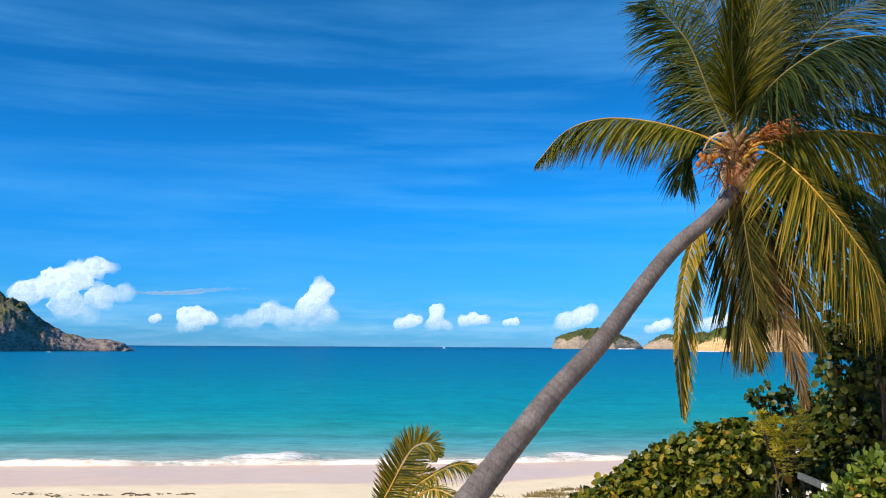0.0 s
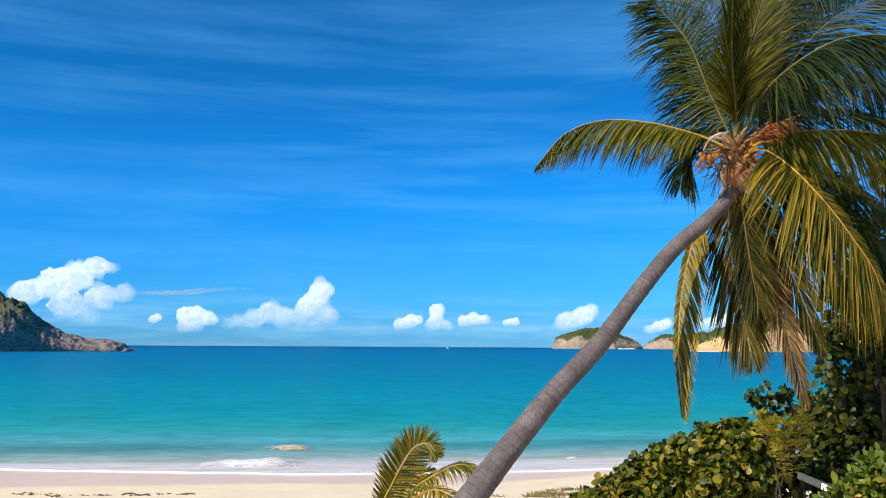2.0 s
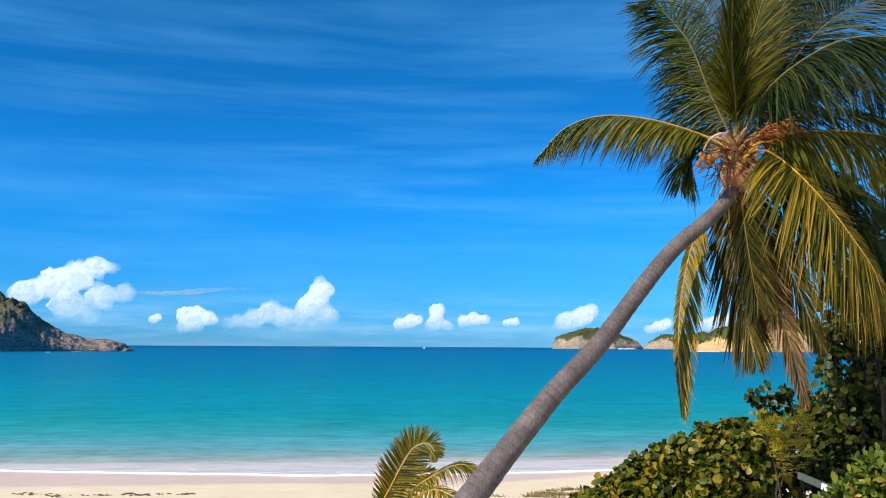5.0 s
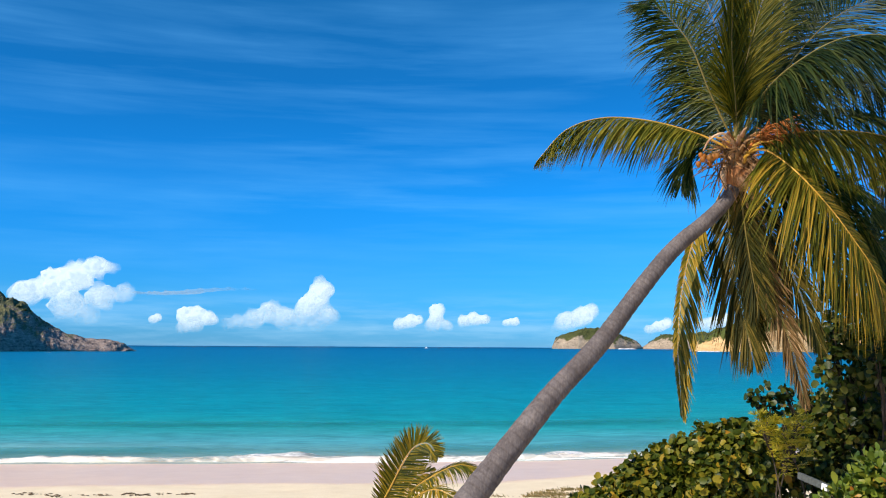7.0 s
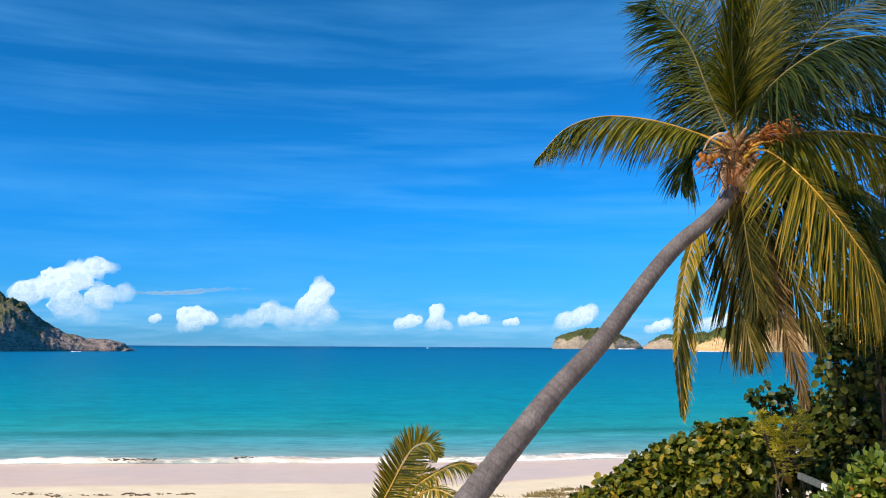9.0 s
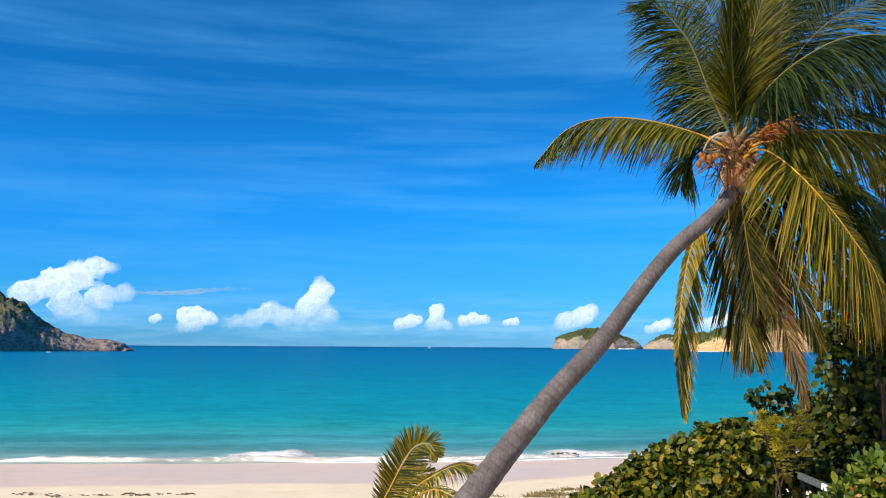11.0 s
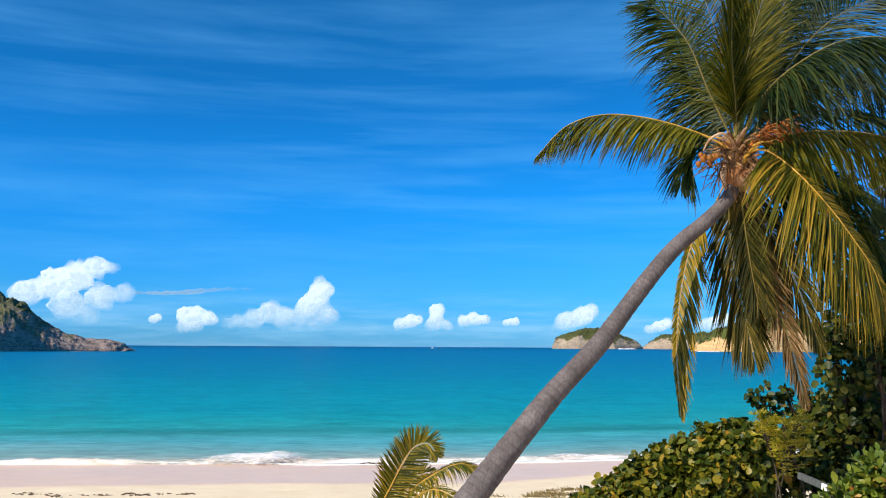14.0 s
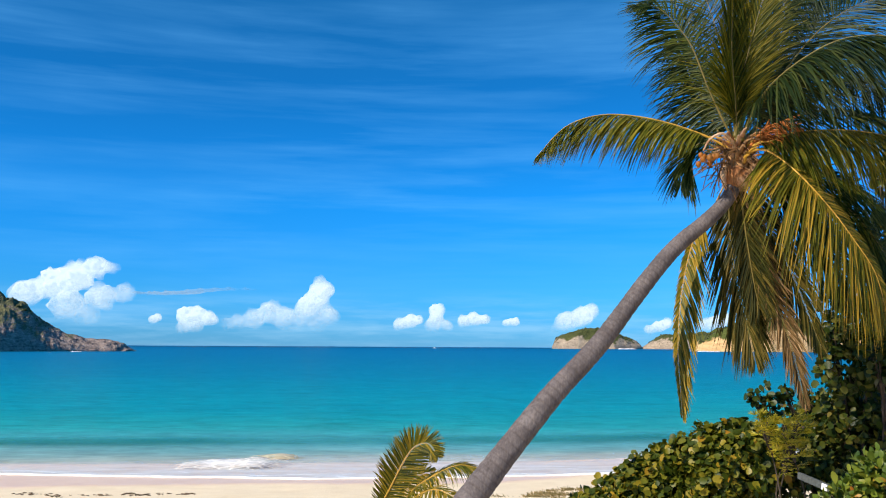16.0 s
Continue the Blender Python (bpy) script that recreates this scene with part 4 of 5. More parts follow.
    grow("hang", [(-0.01, 0.2, -0.17), (-0.22, 0.3, -0.64), (-0.47, 0.3, -1.05), (-0.62, 0.3, -1.66), (-0.68, 0.3, -2.32), (-0.65, 0.3, -3.09)], 19, FROND_YELLOW, RACHIS, face=(-0.8, -0.8, 0), length=0.44, sides=(1.0, 0.25), droop=0.5, open_deg=(50, 22), start=0.3, thick=0.012, label="yellow frond hanging limp towards the sea")
    return palm


def build_young_palm():
    foot = Vector((-0.63, 11, 3.77))
    foot.z = beach_height(foot.x, foot.y) - 0.02
    palm = tagged(new("young_palm"), "young coconut palm with a few golden green fronds", "palm tree")
    palm.location = foot
    heart = Vector((-0.61, 11, 4.27)) - foot
    bm = bmesh.new()
    tube(bm, [Vector((0, 0, -0.05)), heart * 0.5, heart], [0.10, 0.085, 0.05], 10)
    part("trunk", bm, FIBRE, palm)

    def grow(key, pts, seed, mat, stalk, **kw):
        FRONDS[key] = build_frond(palm, [Vector(p) - foot - heart for p in pts], seed, mat, stalk, at=heart, **kw)
    grow("young_a", [(-0.85, 11, 4.22), (-0.75, 10.95, 4.53), (-0.61, 10.9, 4.81), (-0.49, 10.85, 5.05), (-0.35, 10.8, 5.26), (-0.17, 10.75, 5.32), (-0.05, 10.72, 5.17)], 31, FROND_YOUNG, RACHIS, face=(0.15, -1, 0.1), length=0.34, droop=0.08, n=260, width=0.014, thick=0.016, open_deg=(60, 38), start=0.16, jitter=0.6)
    grow("young_b", [(-0.57, 11, 4.27), (-0.41, 10.9, 4.69), (-0.12, 10.8, 4.93), (0.18, 10.7, 5.08), (0.43, 10.65, 5.06)], 32, FROND_YOUNG, RACHIS, face=(0, -0.3, 1), length=0.29, droop=0.5, n=190, width=0.015, thick=0.014, start=0.25, jitter=0.6)
    grow("young_c", [(-0.56, 10.9, 4.36), (-0.35, 10.6, 4.68), (-0.08, 10.3, 4.85), (0.21, 10.1, 4.77)], 33, FROND_YELLOW, RACHIS, face=(0, -0.5, 1), length=0.3, droop=0.5, n=60, width=0.024, thick=0.015, start=0.2)
    grow("young_d", [(-0.63, 10.95, 4.35), (-0.74, 10.7, 4.59), (-0.94, 10.5, 4.66), (-1.09, 10.4, 4.52)], 34, FROND_YELLOW, RACHIS, face=(0, -0.5, 1), length=0.24, droop=0.5, n=50, width=0.024, thick=0.015, start=0.2)
    grow("young_e", [(-0.58, 11.05, 4.33), (-0.47, 11.2, 4.61), (-0.34, 11.3, 4.84), (-0.09, 11.4, 4.9)], 35, FROND_YELLOW, RACHIS, face=(0.2, -1, 0.4), length=0.26, droop=0.3, n=50, width=0.024, thick=0.014, start=0.3)


# ---------------------------------------------------------------- shrubs


def round_leaf(bm, at, nor, r, stem, rng, segs=9):
    """A round, slightly cupped blade with a notch at its stalk."""
    nor = nor.normalized()
    x = stem - nor * stem.dot(nor)
    x = x.normalized() if x.length > 1e-4 else nor.orthogonal().normalized()
    y = nor.cross(x)
    mid = bm.verts.new(at - nor * r * 0.14)
    ring = []
    for k in range(segs):
        a = 2 * math.pi * k / segs
        q = r * (0.72 if k == 0 else 1.0 + 0.06 * math.sin(3 * a))
        ring.append(bm.verts.new(at + (x * math.cos(a) + y * math.sin(a) * 1.06) * q + nor * (r * 0.12 * math.sin(2 * a + 1))))
    for k in range(segs):
        bm.faces.new((mid, ring[k], ring[(k + 1) % segs]))


def oval_leaf(bm, at, way, nor, length, width):
    side = way.cross(nor).normalized()
    last = None
    for u, w in ((0, 0.05), (0.3, 0.8), (0.6, 1.0), (0.85, 0.65), (1.0, 0.05)):
        p = at + way * length * u - nor * (0.25 * length * u * u)
        row = (bm.verts.new(p - side * width * w / 2 + nor * width * w * 0.12), bm.verts.new(p), bm.verts.new(p + side * width * w / 2 + nor * width * w * 0.12))
        if last:
            bm.faces.new((last[0], last[1], row[1], row[0]))
            bm.faces.new((last[1], last[2], row[2], row[1]))
        last = row


def build_shrub(name, label, blobs, mat, count, size, seed, style="round", singles=0, category="shrub"):
    """Stems from the ground into each mass of foliage, leaves in a loose shell and inside."""
    rng = random.Random(seed)
    cx = sum(p[0] for p, r in blobs) / len(blobs)
    cy = sum(p[1] for p, r in blobs) / len(blobs)
    foot = Vector((cx, cy, beach_height(cx, cy) - 0.05))
    root = tagged(new(name), label, category)
    root.location = foot
    weight = [r ** 2 for p, r in blobs]
    crown, single = bmesh.new(), 0
    one = None
    for p, r in blobs:
        p = Vector(p) - foot
        bm = bmesh.new()
        bend = Vector((rng.gauss(0, 0.15), rng.gauss(0, 0.15), 0))
        line = spline([Vector((p.x * 0.35, p.y * 0.35, 0)), Vector((p.x * 0.7, p.y * 0.7, p.z * 0.5)) + bend, p], 10)
        stout = 0.4 if style == "lance" else 1.0
        tube(bm, line, [(0.035 - 0.0022 * i) * stout for i in range(11)], 6)
        for _ in range(7):
            d = Vector((rng.gauss(0, 1), rng.gauss(0, 1), rng.gauss(0.4, 0.8))).normalized()
            tube(bm, [line[8], p + d * r * 0.5, p + d * r * 0.95], [0.012, 0.009, 0.005], 4)
        part("stem", bm, TWIG, root)
    for _ in range(len(blobs) * 5 if style == "round" else 0):
        p, r = rng.choices(blobs, weight)[0]
        d = Vector((rng.gauss(-0.2, 0.7), rng.gauss(-0.1, 0.6), rng.uniform(0.3, 1.2))).normalized()
        a = Vector(p) - foot + d * r * 0.7
        b = a + (d + Vector((0, 0, 0.4))).normalized() * rng.uniform(0.12, 0.26)
        tube(crown, [a, (a + b) / 2 + Vector((rng.gauss(0, .03), 0, 0)), b], 0.006, 4)
        for j in range(9):
            q = a.lerp(b, 0.3 + 0.7 * j / 8) + Vector((rng.gauss(0, 0.05), rng.gauss(0, 0.05), rng.gauss(0, 0.03)))
            round_leaf(crown, q, Vector((rng.gauss(0, 0.6), rng.gauss(-0.6, 0.6), rng.gauss(0.5, 0.5))), size * rng.uniform(0.6, 1.1), d, rng)
    for k in range(count):
        p, r = rng.choices(blobs, weight)[0]
        d = Vector((rng.gauss(0, 1), rng.gauss(0, 1), rng.gauss(0.15, 1))).normalized()
        tuft = noise.noise(d * 2.6 + Vector(p) * 3.0)
        if tuft < -0.12 - 0.3 * rng.random():
            continue
        q = Vector(p) - foot + d * r * (0.92 + 0.55 * tuft) * (rng.uniform(0.85, 1.08) if rng.random() < 0.78 else rng.uniform(0.3, 0.85))
        if q.z < 0.1:
            continue
        nor = (d + Vector((rng.gauss(0, 0.9), rng.gauss(-0.1, 0.9), rng.gauss(0.35, 0.8)))).normalized()
        s = size * rng.uniform(0.65, 1.2)
        if style == "round":
            if single < singles and d.y < -0.2:
                single += 1
                if one is None:
                    bm = bmesh.new()
                    round_leaf(bm, Vector((0, 0, 0)), Vector((0, 0, 1)), 1.0, Vector((1, 0, 0)), rng)
                    one = part("leaf", bm, mat, root, smooth=True)
                    ob = one
                else:
                    ob = new("leaf", one.data)
                    ob.parent = root
                turn = nor.to_track_quat("Z", "X").to_matrix().to_4x4()
                ob.matrix_basis = Matrix.Translation(q) @ turn @ pose(0, 0, 0, 0, 0, rng.uniform(0, 360)) @ Matrix.Scale(s, 4)
            else:
                round_leaf(crown, q, nor, s, Vector((rng.gauss(0, 1), rng.gauss(0, 1), -1)), rng)
        elif style == "oval":
            way = (d + Vector((rng.gauss(0, 0.6), rng.gauss(0, 0.6), rng.gauss(0.1, 0.6)))).normalized()
            oval_leaf(crown, q, way, (nor - way * nor.dot(way)).normalized(), s * 2.2, s * 1.15)
        else:
            for j in range(7):
                a = (j - 3) * 0.42
                way = (d * 0.6 + Vector((math.sin(a), rng.gauss(-0.3, 0.2), math.cos(a) * 0.5))).normalized()
                oval_leaf(crown, q, way, (nor - way * nor.dot(way)).normalized(), s * 2.4, s * 0.42)
    tagged(part("foliage", crown, mat, root), kind="stuff")
    return root


def build_shrubs():
    build_shrub("sea_grape_bush", "low sea grape bush with round leathery green leaves", [((2.26, 14.5, 3.78), 0.28), ((2.89, 14.5, 4.03), 0.35), ((2.5, 14.2, 3.82), 0.4), ((3.29, 14.6, 4.26), 0.42), ((3.73, 14.6, 4.38), 0.45), ((3.04, 14.2, 4.01), 0.48), ((3.72, 14.2, 4.04), 0.6), ((3.62, 14.9, 4.57), 0.28)], GRAPE, 6800, 0.058, 51, singles=280)
    build_shrub("sea_grape_bush", "taller sea grape bush with round leaves, some turning orange", [((4.04, 14, 4.7), 0.46), ((4.53, 14, 4.81), 0.46), ((4.29, 13.7, 4.47), 0.62), ((4.94, 13.9, 4.8), 0.5), ((4.75, 13.9, 4.35), 0.4), ((4.35, 14.2, 4.97), 0.26), ((4.78, 14.2, 4.97), 0.24)], GRAPE, 7600, 0.057, 52, singles=280)
    # this tree's leaves carry their shade in the colour
    build_shrub("sea_grape_tree", "dark sea grape tree with dense round leaves behind the palm", [((5.35, 14.9, 4.45), 0.6), ((5.29, 15, 5.65), 0.13), ((5.57, 15, 5.48), 0.22), ((5.85, 15, 5.71), 0.14), ((6.2, 14.6, 5.46), 0.3), ((6.23, 13.6, 6.08), 0.42), ((6.6, 13.2, 6.39), 0.5), ((6.11, 13.6, 6.64), 0.28), ((6.52, 13.2, 6.98), 0.36), ((6.31, 14, 7.12), 0.26), ((6.78, 13.2, 7.58), 0.5), ((7.41, 15.8, 5.16), 0.75), ((6.55, 15.6, 4.78), 0.7), ((7.77, 15, 5.51), 0.8), ((7.03, 15.4, 4.42), 0.7), ((6.34, 13.8, 5.37), 0.4), ((6.78, 13.6, 5.33), 0.45), ((6.23, 14.3, 4.83), 0.42), ((6.73, 14.2, 4.94), 0.5), ((5.77, 14, 4.47), 0.4), ((6.2, 13.6, 4.45), 0.45), ((7.21, 14, 8.38), 0.35), ((6.83, 14.4, 9.06), 0.2), ((7.52, 14.4, 9.4), 0.35), ((6.75, 12.6, 6.96), 0.5)], GRAPE_SHADED, 10500, 0.06, 53, singles=280, category="tree")
    build_shrub("narrow_leaf_shrub", "yellow green shrub with narrow drooping leaves", [((4.40, 12.0, 5.42), 0.18), ((4.62, 11.9, 5.34), 0.22), ((4.66, 11.9, 5.08), 0.22), ((4.86, 12.0, 5.48), 0.16)], LANCE, 190, 0.044, 54, "lance")
    build_shrub("bright_shrub", "bright green shrub with oval leaves and a few orange ones", [((4.48, 9.5, 4.92), 0.24), ((4.7, 9.5, 5.1), 0.26), ((4.76, 9.3, 4.93), 0.34), ((4.24, 9.4, 4.79), 0.24)], BRIGHT, 1300, 0.055, 55, "oval")


def build_rail():
    root = tagged(new("wooden_rail"), "weathered grey plank rail half hidden in the bushes", "railing")
    a, b = Vector((4.44, 11, 4.92)), Vector((4.62, 10.4, 4.83))
    mid = (a + b) / 2
    root.location = (mid.x, mid.y, beach_height(mid.x, mid.y))
    turn = (b - a).to_track_quat("X", "Z").to_matrix()
    o = Vector(root.location)
    bm = bmesh.new()
    box(bm, mid - o, ((b - a).length * 1.12, 0.045, 0.085), turn)
    bmesh.ops.bevel(bm, geom=bm.edges[:], offset=0.008, segments=2, affect="EDGES")
    part("top_rail", bm, PLANK, root, smooth=False)
    bm = bmesh.new()
    box(bm, mid - o + turn @ Vector((0.13, -0.024, 0.0)), (0.09, 0.012, 0.075), turn)
    part("painted_patch", bm, PAINT, root, "flaking white paint", smooth=False)
    for q in (b + (b - a) * 0.3,):
        bm = bmesh.new()
        top = q - o - Vector((0, 0, 0.03))
        box(bm, (top.x, top.y + 0.06, top.z / 2 - 0.1), (0.09, 0.07, top.z + 0.2))
        part("post", bm, PLANK, root, smooth=False)


def build_grass():
    rng = random.Random(9)
    bm = bmesh.new()
    for k in range(15000):
        x = rng.uniform(1.9, 9.5)
        y = rng.uniform(30.2, 34.2 + 0.55 * (min(x, 7.0) - 2.4))
        if noise.noise(Vector((x * 0.55, y * 1.1, 0))) < -0.08 + (0.3 if x < 3.0 else 0) + 0.25 * rng.random():
            continue
        p = Vector((x, y, beach_height(x, y) - 0.02))
        way = Vector((rng.gauss(0, 1.1), rng.gauss(0, 0.9), 0.8)).normalized()
        oval_leaf(bm, p, way, way.orthogonal().normalized(), rng.uniform(0.05, 0.17), 0.03)
    tagged(part("dune_grass", bm, GRASS), "dry olive grass and creepers on the upper beach", "grass", kind="stuff")


def build_seaweed():
    rng = random.Random(12)
    bm = bmesh.new()
    for px, py, w in ((-15.5, 33.6, 0.55), (-13.2, 33.5, 0.9), (-10.4, 33.7, 1.2), (-15.9, 34.0, 0.4), (-11.2, 33.3, 0.5), (-14.4, 33.2, 0.6), (-9.6, 33.9, 0.3), (-12.0, 34.0, 0.25)):
        for _ in range(15):
            x, y = px + rng.gauss(0, w * 0.45), py + rng.gauss(0, 0.2)
            lump(bm, (x, y, beach_height(x, y) + 0.005), rng.uniform(0.018, 0.06), (1.8, 1, 0.5), 1, 0.4, 2)
    tagged(part("seaweed", bm, WEED), "dark dried seaweed wrack on the sand", "seaweed", kind="stuff")


def build_floating_weed(length, seed):
    """A torn mat of weed that the surf rolls about."""
    rng = random.Random(seed)
    bm = bmesh.new()
    for _ in range(int(length * 16)):
        lump(bm, (rng.uniform(-0.5, 0.5) * length, rng.gauss(0, 0.12), rng.uniform(-0.02, 0.05)), rng.uniform(0.02, 0.055), (2.2, 1, 0.7), 1, 0.5, 2)
    return tagged(part("floating_seaweed", bm, WEED), "dark torn seaweed tumbling in the surf", "seaweed", "seaweed in the surf")


def build_surf(at, size, seed):
    """A flat tumble of white water against far rocks."""
    rng = random.Random(seed)
    bm = bmesh.new()
    for _ in range(16):
        lump(bm, (rng.gauss(0, size * 0.4), rng.gauss(0, 1.5), rng.uniform(-0.2, 0.3)), rng.uniform(0.4, 1.1) * size / 8, (2.2, 1, 0.55), 2, 0.4, 2)
    cover_layer(bm, lambda co: 1.0)
    return tagged(part("rock_surf", bm, FOAM, at=at), "white surf washing against far rocks", "wave", "surf at the rocks")


def build_boat():
    root = tagged(new("motor_boat"), "small white motor boat far out on the sea", "boat")
    bm = bmesh.new()
    rows = []
    for u in (0, 0.2, 0.45, 0.7, 0.88, 1.0):
        w = 1.3 * (1 - max(0.0, (u - 0.5) / 0.5) ** 2) + 0.02
        x = (u - 0.5) * 9
        rows.append([bm.verts.new((x, -w, 1.3 + 0.5 * u)), bm.verts.new((x, -w * 0.7, 0)), bm.verts.new((x, 0, -0.3)), bm.verts.new((x, w * 0.7, 0)), bm.verts.new((x, w, 1.3 + 0.5 * u))])
    for a, b in zip(rows, rows[1:]):
        for k in range(4):
            bm.faces.new((a[k], a[k + 1], b[k + 1], b[k]))
        bm.faces.new((a[4], a[0], b[0], b[4]))
    bm.faces.new(rows[0])
    part("hull", bm, HULL, root, smooth=False)
    bm = bmesh.new()
    got = box(bm, (-0.4, 0, 2.4), (3.6, 1.9, 1.7))
    for v in got:
        if v.co.z > 2.4:
            v.co.x = v.co.x * 0.75 - 0.3
    part("cabin", bm, HULL, root, smooth=False)
    bm = bmesh.new()
    box(bm, (-0.5, 0, 3.4), (2.6, 1.7, 0.16))
    part("cabin_roof", bm, HULL_RED, root, smooth=False)
    bm = bmesh.new()
    tube(bm, [Vector((-0.8, 0, 3.4)), Vector((-0.8, 0, 5.6))], 0.08, 6)
    part("mast", bm, HULL, root)
    return root


# ---------------------------------------------------------------- build
build_ground()
build_sea()
SWASH = build_swash()
SHORE_BREAK = build_shore_break()
BREAKER = build_breaker(6.8, 0.5, 4.8, 1.0)
BREAKER_B = build_breaker(7.5, 0.34, 3.8, 8.0)
BREAKER_C = build_breaker(3.8, 0.42, 2.6, 3.0, SANDY_FOAM, "small sandy crest curling over a sandbar")
SWELL = build_swell(7.0)
SWELL_B = build_swell(23.0)

build_hill("headland", [(-700, 700, 95), (-520, 735, 82), (-412, 750, 60.41), (-380.4, 752, 47.01), (-364.3, 755, 39.43), (-351, 765, 25.6), (-340.1, 775, 18.44), (-323.3, 790, 12.18), (-306.6, 800, 9.27), (-296.3, 806, 7.29), (-293.1, 812, 4.19), (-289.9, 812, 1.61)], 85, 120, SCRUB_ROCK, "rocky headland with dark scrub running down to the sea", 15.0, (300, 110), 0.8, 1.0, amp=0.13, bush=1.5)
build_hill("islet", [(328.9, 2600, 2.37), (337.6, 2600, 27.47), (369.7, 2600, 42.69), (423.7, 2600, 56.38), (474.1, 2600, 51.61), (524.3, 2600, 38.48), (566.1, 2600, 23.65), (592.6, 2600, 3.75)], 110, 90, ISLAND, "green islet with pale rocky cliffs", 34.0, (150, 60), 0.55, 5.0, 0.4, 0.17, 1.8)
build_hill("far_point", [(615.4, 2700, 3.64), (649, 2700, 26.36), (684.3, 2700, 42.18), (745.5, 2700, 45.97), (833, 2700, 49.9), (955.6, 2700, 60.98), (1078, 2700, 51.18)], 120, 90, ISLAND, "low green point beyond the islet", 40.0, (140, 50), 0.6, 9.0, 0.4, 0.16, 1.8)
build_hill("sandy_bluff", [(402.2, 1400, 2.75), (411.6, 1400, 16.29), (427.4, 1400, 28.98), (454.9, 1400, 39.96), (496, 1400, 49.21), (559.4, 1400, 45.92), (631.6, 1400, 39.07), (741, 1400, 48.68)], 75, 90, CLIFF, "sandy bluff with scrub on its top", 30.0, (160, 50), 0.5, 13.0, 0.8, 0.13, 1.6)

CLOUDS = [
    build_cloud([((-2064, 4300, 252.7), 70), ((-1927, 4300, 295.4), 75), ((-1809, 4280, 336.6), 70), ((-1714, 4280, 387.4), 52), ((-1637, 4300, 381.2), 32), ((-1843, 4280, 197.1), 75), ((-1667, 4250, 238), 62), ((-1557, 4250, 252.4), 45), ((-1739, 4270, 141.9), 55)], "large white heaped cumulus cloud beside the headland", 1),
    build_cloud([((-1264, 4300, 145.4), 42), ((-1203, 4300, 156.8), 36), ((-1146, 4300, 129.3), 32), ((-1284, 4300, 84.18), 30), ((-1220, 4300, 95.61), 34)], "ragged white cumulus cloud", 12),
    build_cloud([((-1053, 4300, 102), 36), ((-997.9, 4300, 113.4), 40), ((-924.5, 4280, 132.6), 48), ((-842.3, 4280, 169.1), 50), ((-785.8, 4280, 130.6), 50), ((-730.1, 4280, 119.8), 55), ((-660.8, 4270, 189), 55), ((-620.1, 4270, 230.7), 50), ((-593.3, 4270, 278.1), 50), ((-564.3, 4280, 148.3), 50), ((-618.9, 4280, 106.6), 45)], "towering white cumulus cloud over the horizon", 2),
    build_cloud([((-209.7, 4300, 112), 30), ((-162.5, 4300, 123.3), 32), ((-120.8, 4300, 131.9), 24)], "small white cumulus cloud", 3),
    build_cloud([((-26.24, 4290, 179.3), 32), ((-31.58, 4290, 140.4), 30), ((-50.8, 4290, 104.2), 34), ((18.7, 4300, 102.1), 28)], "small heaped cumulus cloud", 13),
    build_cloud([((107.7, 4300, 124.7), 30), ((157.9, 4300, 136.1), 32), ((205.2, 4300, 136.4), 26)], "small white cumulus cloud", 14),
    build_cloud([((317.4, 4310, 117.8), 20), ((353.7, 4310, 123.5), 22)], "tiny white cloud puff", 15),
    build_cloud([((603.6, 4300, 121.8), 46), ((687.5, 4300, 150), 48), ((729.7, 4300, 178), 36), ((562.9, 4310, 94.01), 30)], "white cumulus cloud behind the islet", 4),
    build_cloud([((1033, 4350, 88.83), 26), ((1075, 4350, 105.9), 28), ((1118, 4350, 123), 26)], "faint cumulus cloud over the far point", 5),
    build_cloud([((1315, 4350, 109.9), 36), ((1366, 4350, 127.1), 40), ((1412, 4350, 147), 32)], "white cumulus cloud over the far point", 16),
    build_cloud([((-1541, 4400, 264.3), 22), ((-1463, 4400, 261.9), 26), ((-1383, 4400, 262.3), 28), ((-1303, 4400, 268.4), 28), ((-1226, 4400, 277.4), 24), ((-1149, 4400, 283.5), 22), ((-1075, 4400, 286.8), 20), ((-1006, 4400, 287.1), 17), ((-949.1, 4400, 284.6), 13)], "thin grey streak of cloud", 7, 0.35),
    build_cloud([((-1441, 4350, 129.3), 24), ((-1419, 4350, 137.8), 18)], "tiny white cloud puff", 6),
]
SURF = build_surf((-304, 730.4, 0), 5, 3)
SURF_B = build_surf((-301.3, 668.9, 0), 3, 4)
build_surf((498.8, 2363, 0), 34, 5)
build_surf((384.5, 1262, 0), 20, 6)
BOAT = build_boat()
build_palm()
build_young_palm()
build_shrubs()
build_rail()
build_grass()
build_seaweed()

WEED_MATS = [build_floating_weed(1.3, 1), build_floating_weed(2.6, 2), build_floating_weed(1.6, 3), build_floating_weed(1.2, 4)]


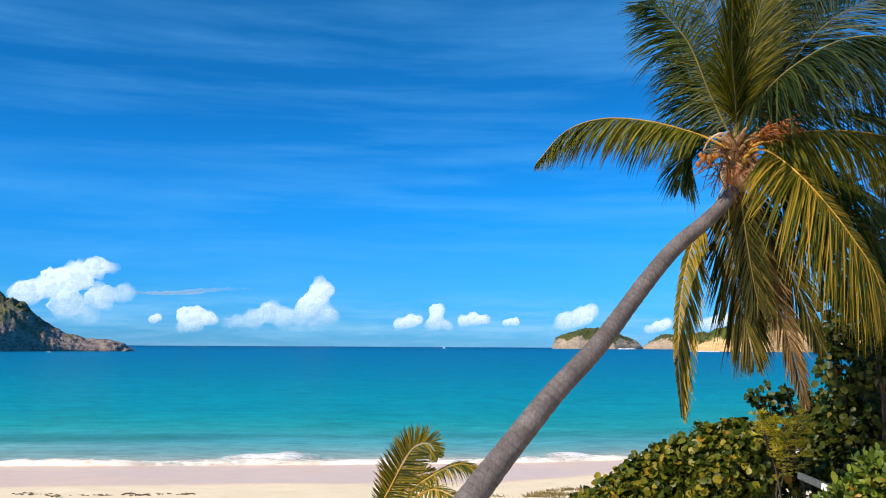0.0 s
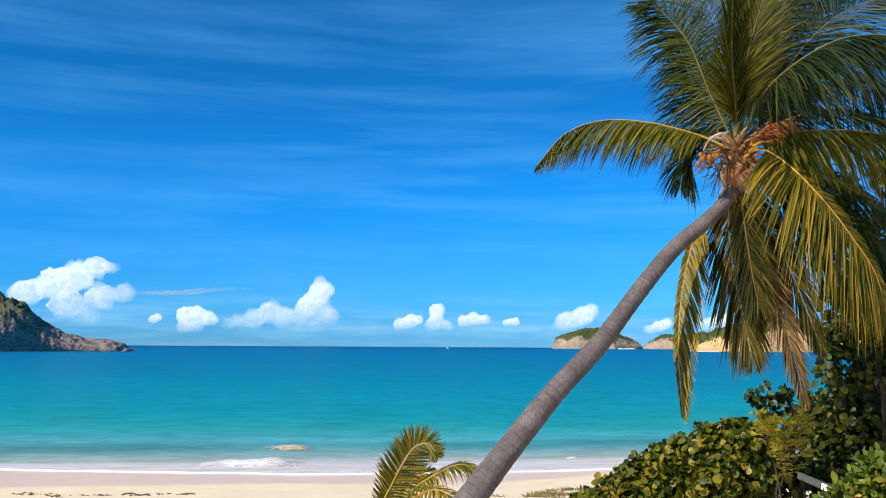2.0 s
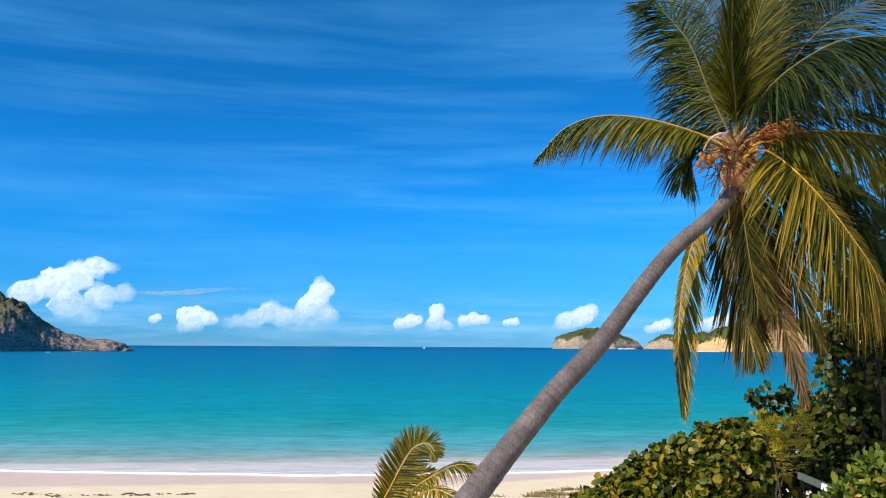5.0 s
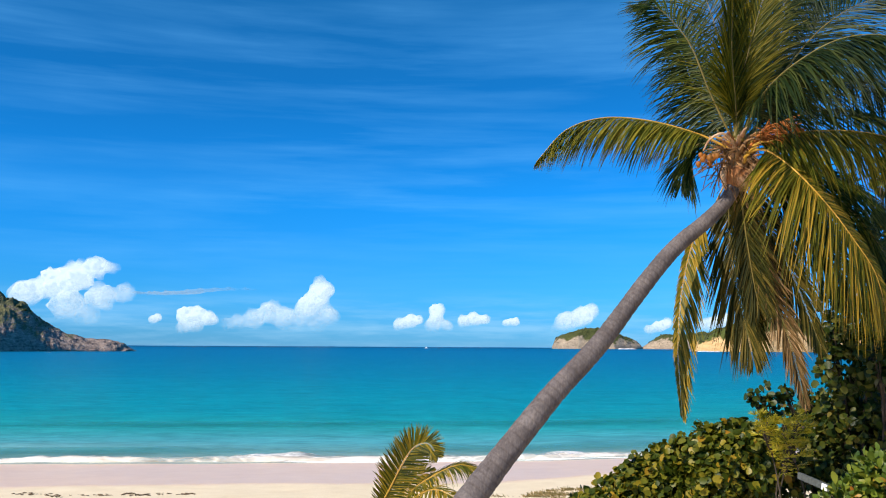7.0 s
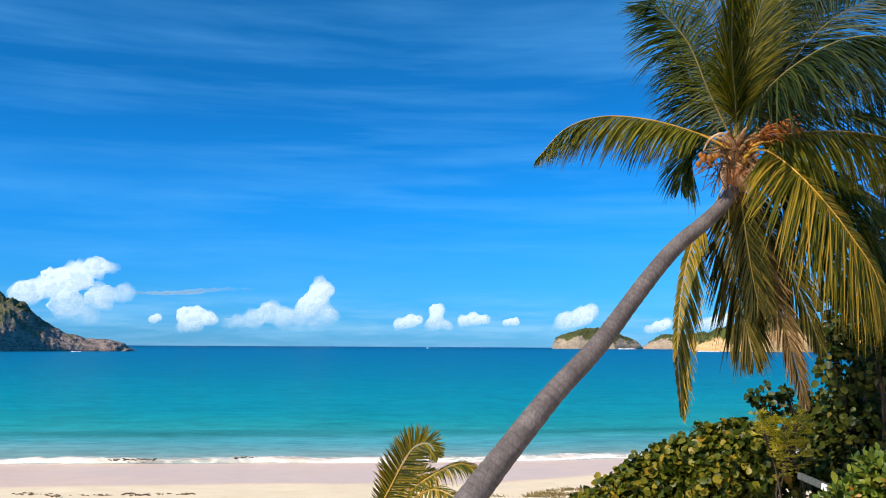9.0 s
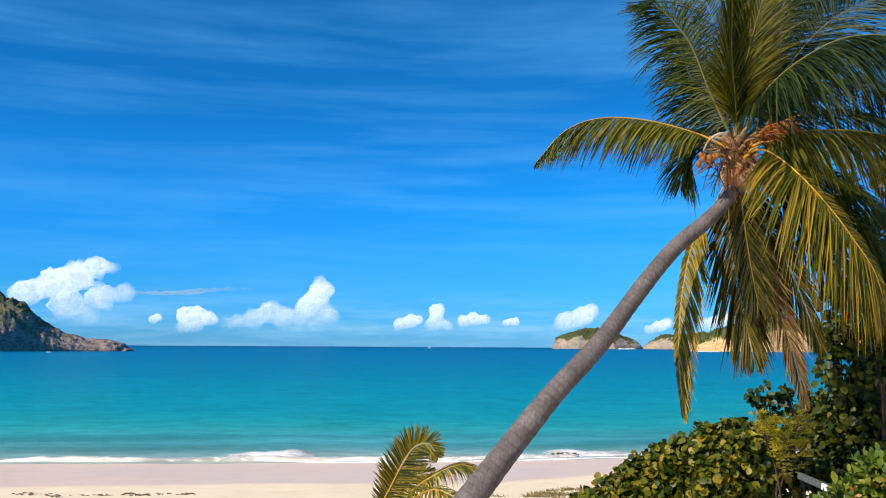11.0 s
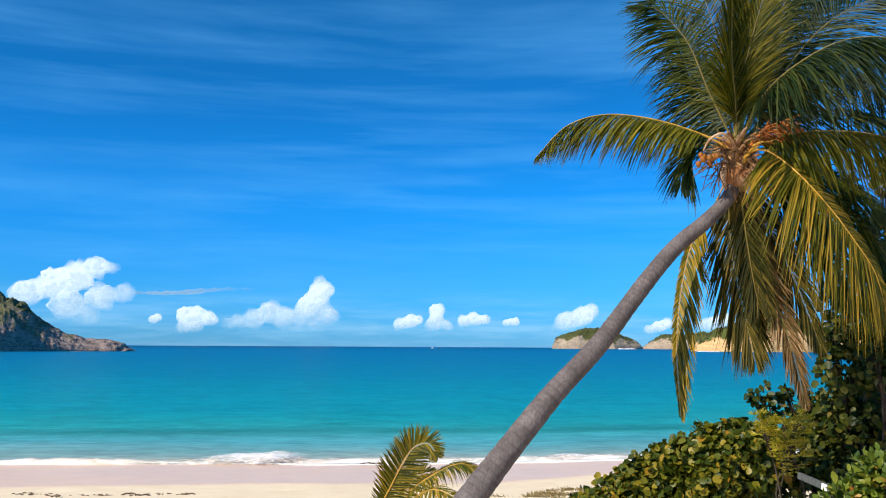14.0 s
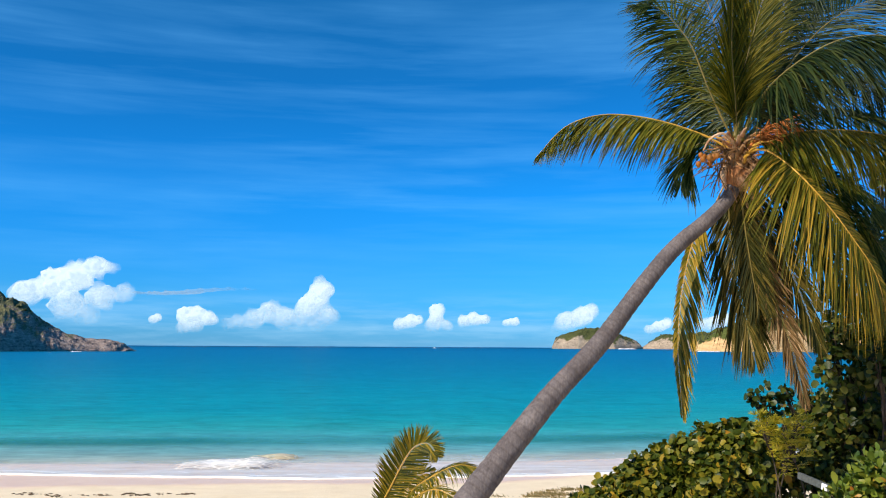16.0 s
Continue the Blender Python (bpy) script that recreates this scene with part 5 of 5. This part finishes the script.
def motions():
    # swash: front of the sheet along the sand slope
    rows = []
    for t, s in ((0.0, 48.9), (0.9, 47.5), (1.5, 45.4), (2.1, 42.3), (2.7, 39.8), (3.3, 38.2), (4.0, 37.8), (4.8, 41.0), (5.6, 46.0), (6.3, 49.6), (7.0, 50.2), (8.0, 50.0), (9.2, 50.2), (10.3, 50.8), (11.3, 50.0), (12.5, 50.1), (13.6, 49.4), (14.2, 47.9), (14.8, 45.8), (15.4, 43.4), (16.0, 40.6)):
        rows.append((t, pose(0, s, SLOPE * (50.0 - s))))
    walk(SWASH, rows)
    walk(SHORE_BREAK, [(t, pose(0, s, z)) for t, s, z in ((0.0, 48.7, 0.08), (0.9, 48.2, 0.06), (1.8, 48.2, -0.12), (3.0, 50.5, -0.55), (5.0, 54.0, -0.5), (6.3, 50.7, -0.02), (7.0, 50.6, 0.0), (8.2, 50.2, 0.0), (9.2, 50.2, 0.0), (10.2, 52.5, -0.25), (11.3, 50.4, 0.0), (13.0, 50.2, 0.02), (14.2, 49.2, 0.03), (15.0, 48.6, -0.08), (16.0, 49.5, -0.4))])
    walk(BREAKER, [(t, pose(x, s + shore(x), z)) for t, x, s, z in ((0.0, -9.8, 50.6, 0.08), (1.5, -10.0, 49.2, 0.06), (2.7, -11.0, 47.6, -0.05), (3.6, -11.4, 47.5, -0.3), (5.0, -11.0, 55.0, -0.7), (6.3, -10.0, 53.0, -0.25), (7.5, -9.8, 52.0, -0.12), (8.5, -9.8, 51.4, -0.25), (9.2, -9.8, 51.2, -0.25), (10.2, -10.0, 54.5, -0.4), (11.3, -10.2, 52.8, 0.0), (12.6, -10.4, 51.6, 0.16), (14.0, -10.4, 50.4, 0.14), (15.2, -10.8, 48.6, 0.18), (16.0, -11.0, 47.2, 0.2))])
    walk(BREAKER_B, [(t, pose(x, s + shore(x), z)) for t, x, s, z in ((0.0, 8.6, 52.0, -0.15), (2.5, 8.6, 50.5, -0.35), (4.0, 8.8, 54.0, -0.7), (6.3, 8.6, 53.0, -0.15), (9.2, 8.6, 51.2, -0.12), (10.3, 8.8, 53.5, -0.3), (11.5, 8.6, 52.6, -0.02), (12.5, 8.6, 52.0, -0.05), (14.5, 8.6, 50.5, -0.15), (16.0, 8.6, 49.6, -0.35))])
    walk(BREAKER_C, [(t, pose(x, s + shore(x), z)) for t, x, s, z in ((0.0, -9.6, 57.6, -0.3), (0.8, -9.6, 57.0, -0.15), (2.0, -9.7, 56.6, 0.0), (2.6, -9.8, 56.3, 0.0), (3.2, -9.9, 55.8, -0.22), (4.2, -10.0, 55.2, -0.7), (9.0, -10.0, 57.0, -0.9), (14.0, -9.6, 55.0, -0.9), (15.0, -9.6, 53.4, -0.2), (16.0, -9.6, 52.0, 0.0))])
    walk(SWELL, [(t, pose(0, s - 4.0, z)) for t, s, z in ((0.0, 64.0, 0.0), (2.8, 55.0, 0.0), (3.4, 53.5, -0.3), (4.9, 66.0, -0.3), (5.4, 62.5, 0.0), (7.0, 55.5, 0.0), (7.5, 53.8, -0.3), (9.3, 66.0, -0.3), (9.8, 66.0, 0.0), (12.7, 55.5, 0.0), (13.3, 53.5, -0.3), (14.3, 68.0, -0.3), (14.8, 67.0, 0.0), (16.0, 62.0, 0.0))])
    walk(SWELL_B, [(t, pose(4.0, s - 4.0, z)) for t, s, z in ((0.0, 78.0, -0.3), (5.6, 80.0, -0.3), (6.2, 78.0, 0.0), (8.0, 71.0, 0.0), (9.2, 66.5, 0.0), (11.0, 58.0, 0.0), (11.6, 55.0, -0.3), (12.9, 74.0, -0.3), (13.4, 72.0, 0.0), (16.0, 61.0, 0.0))])
    for ob, lag in ((SURF, 0.0), (SURF_B, 2.0)):
        home = ob.location.copy()
        walk(ob, [(t, pose(home.x, home.y, home.z - 0.5 + 0.7 * math.sin(1.1 * (t - 2.4 - lag)))) for t in [0.5 * k for k in range(33)]])
    # seaweed: when each mat rides up in the surf, and where
    for ob, x, y, up, down in zip(WEED_MATS, (-11.6, -17.5, 6.6, -4.6), (49.9, 48.6, 52.4, 47.6), (7.4, 8.1, 11.0, 13.5), (9.6, 9.6, 12.2, 14.6)):
        times = [(0.0, -0.6), (up - 0.5, -0.6), (up, 0.2), ((up + down) / 2, 0.22), (down, 0.2), (down + 0.5, -0.6), (16.0, -0.6)]
        walk(ob, [(t, pose(x + 0.06 * t, y - 0.12 * (t - up), z, 0, 0, 4 * math.sin(t))) for t, z in times])
    # the boat, drifting along the horizon
    walk(BOAT, [(t, pose(x, 2250, -0.2)) for t, x in ((0.0, 4.5), (1.4, 10.0), (2.7, 14.0), (3.3, -50.0), (4.2, -49.0), (6.5, -42.5), (9.0, -38.0), (12.5, -30.0), (16.0, -20.5))])
    # fronds nodding in the breeze, about the heart of the crown
    home = {k: ob.location.copy() for k, ob in FRONDS.items()}
    nod = ((0.0, -0.6), (0.7, -1.2), (1.7, -1.5), (2.6, -1.0), (3.5, 1.6), (4.2, 1.8), (5.4, 0.2), (6.5, -0.2), (8.0, 0.0), (9.2, 0.5), (10.4, 0.0), (11.5, -0.3), (12.5, 0.0), (13.4, 1.1), (14.5, 1.4), (15.5, 1.9), (16.0, 1.3))
    walk(FRONDS["left"], [(t, pose(*home["left"], 0, a, 0)) for t, a in nod])
    swing = ((0.0, 0.1), (0.5, -0.1), (1.0, 0.25), (1.6, 0.0), (2.5, 0.4), (3.4, -0.4), (4.2, -0.2), (5.4, 0.2), (6.5, 0.0), (7.5, 0.05), (8.0, -0.25), (9.2, 0.05), (10.3, 0.3), (11.5, 0.2), (13.0, 0.3), (14.0, -0.3), (15.0, -0.3), (16.0, 0.05))
    walk(FRONDS["hang"], [(t, pose(*home["hang"], 0, -a, 0)) for t, a in swing])
    for k, key in enumerate(("left_up", "left_low", "right_up", "right", "down_a", "top_a", "young_b")):
        rows = []
        for i in range(17):
            t = i * 1.0
            a = 0.35 * math.sin(1.3 * t + k) + 0.2 * math.sin(2.9 * t + 2.1 * k)
            rows.append((t, pose(*home[key], 0.5 * a, a, 0)))
        walk(FRONDS[key], rows)


motions()
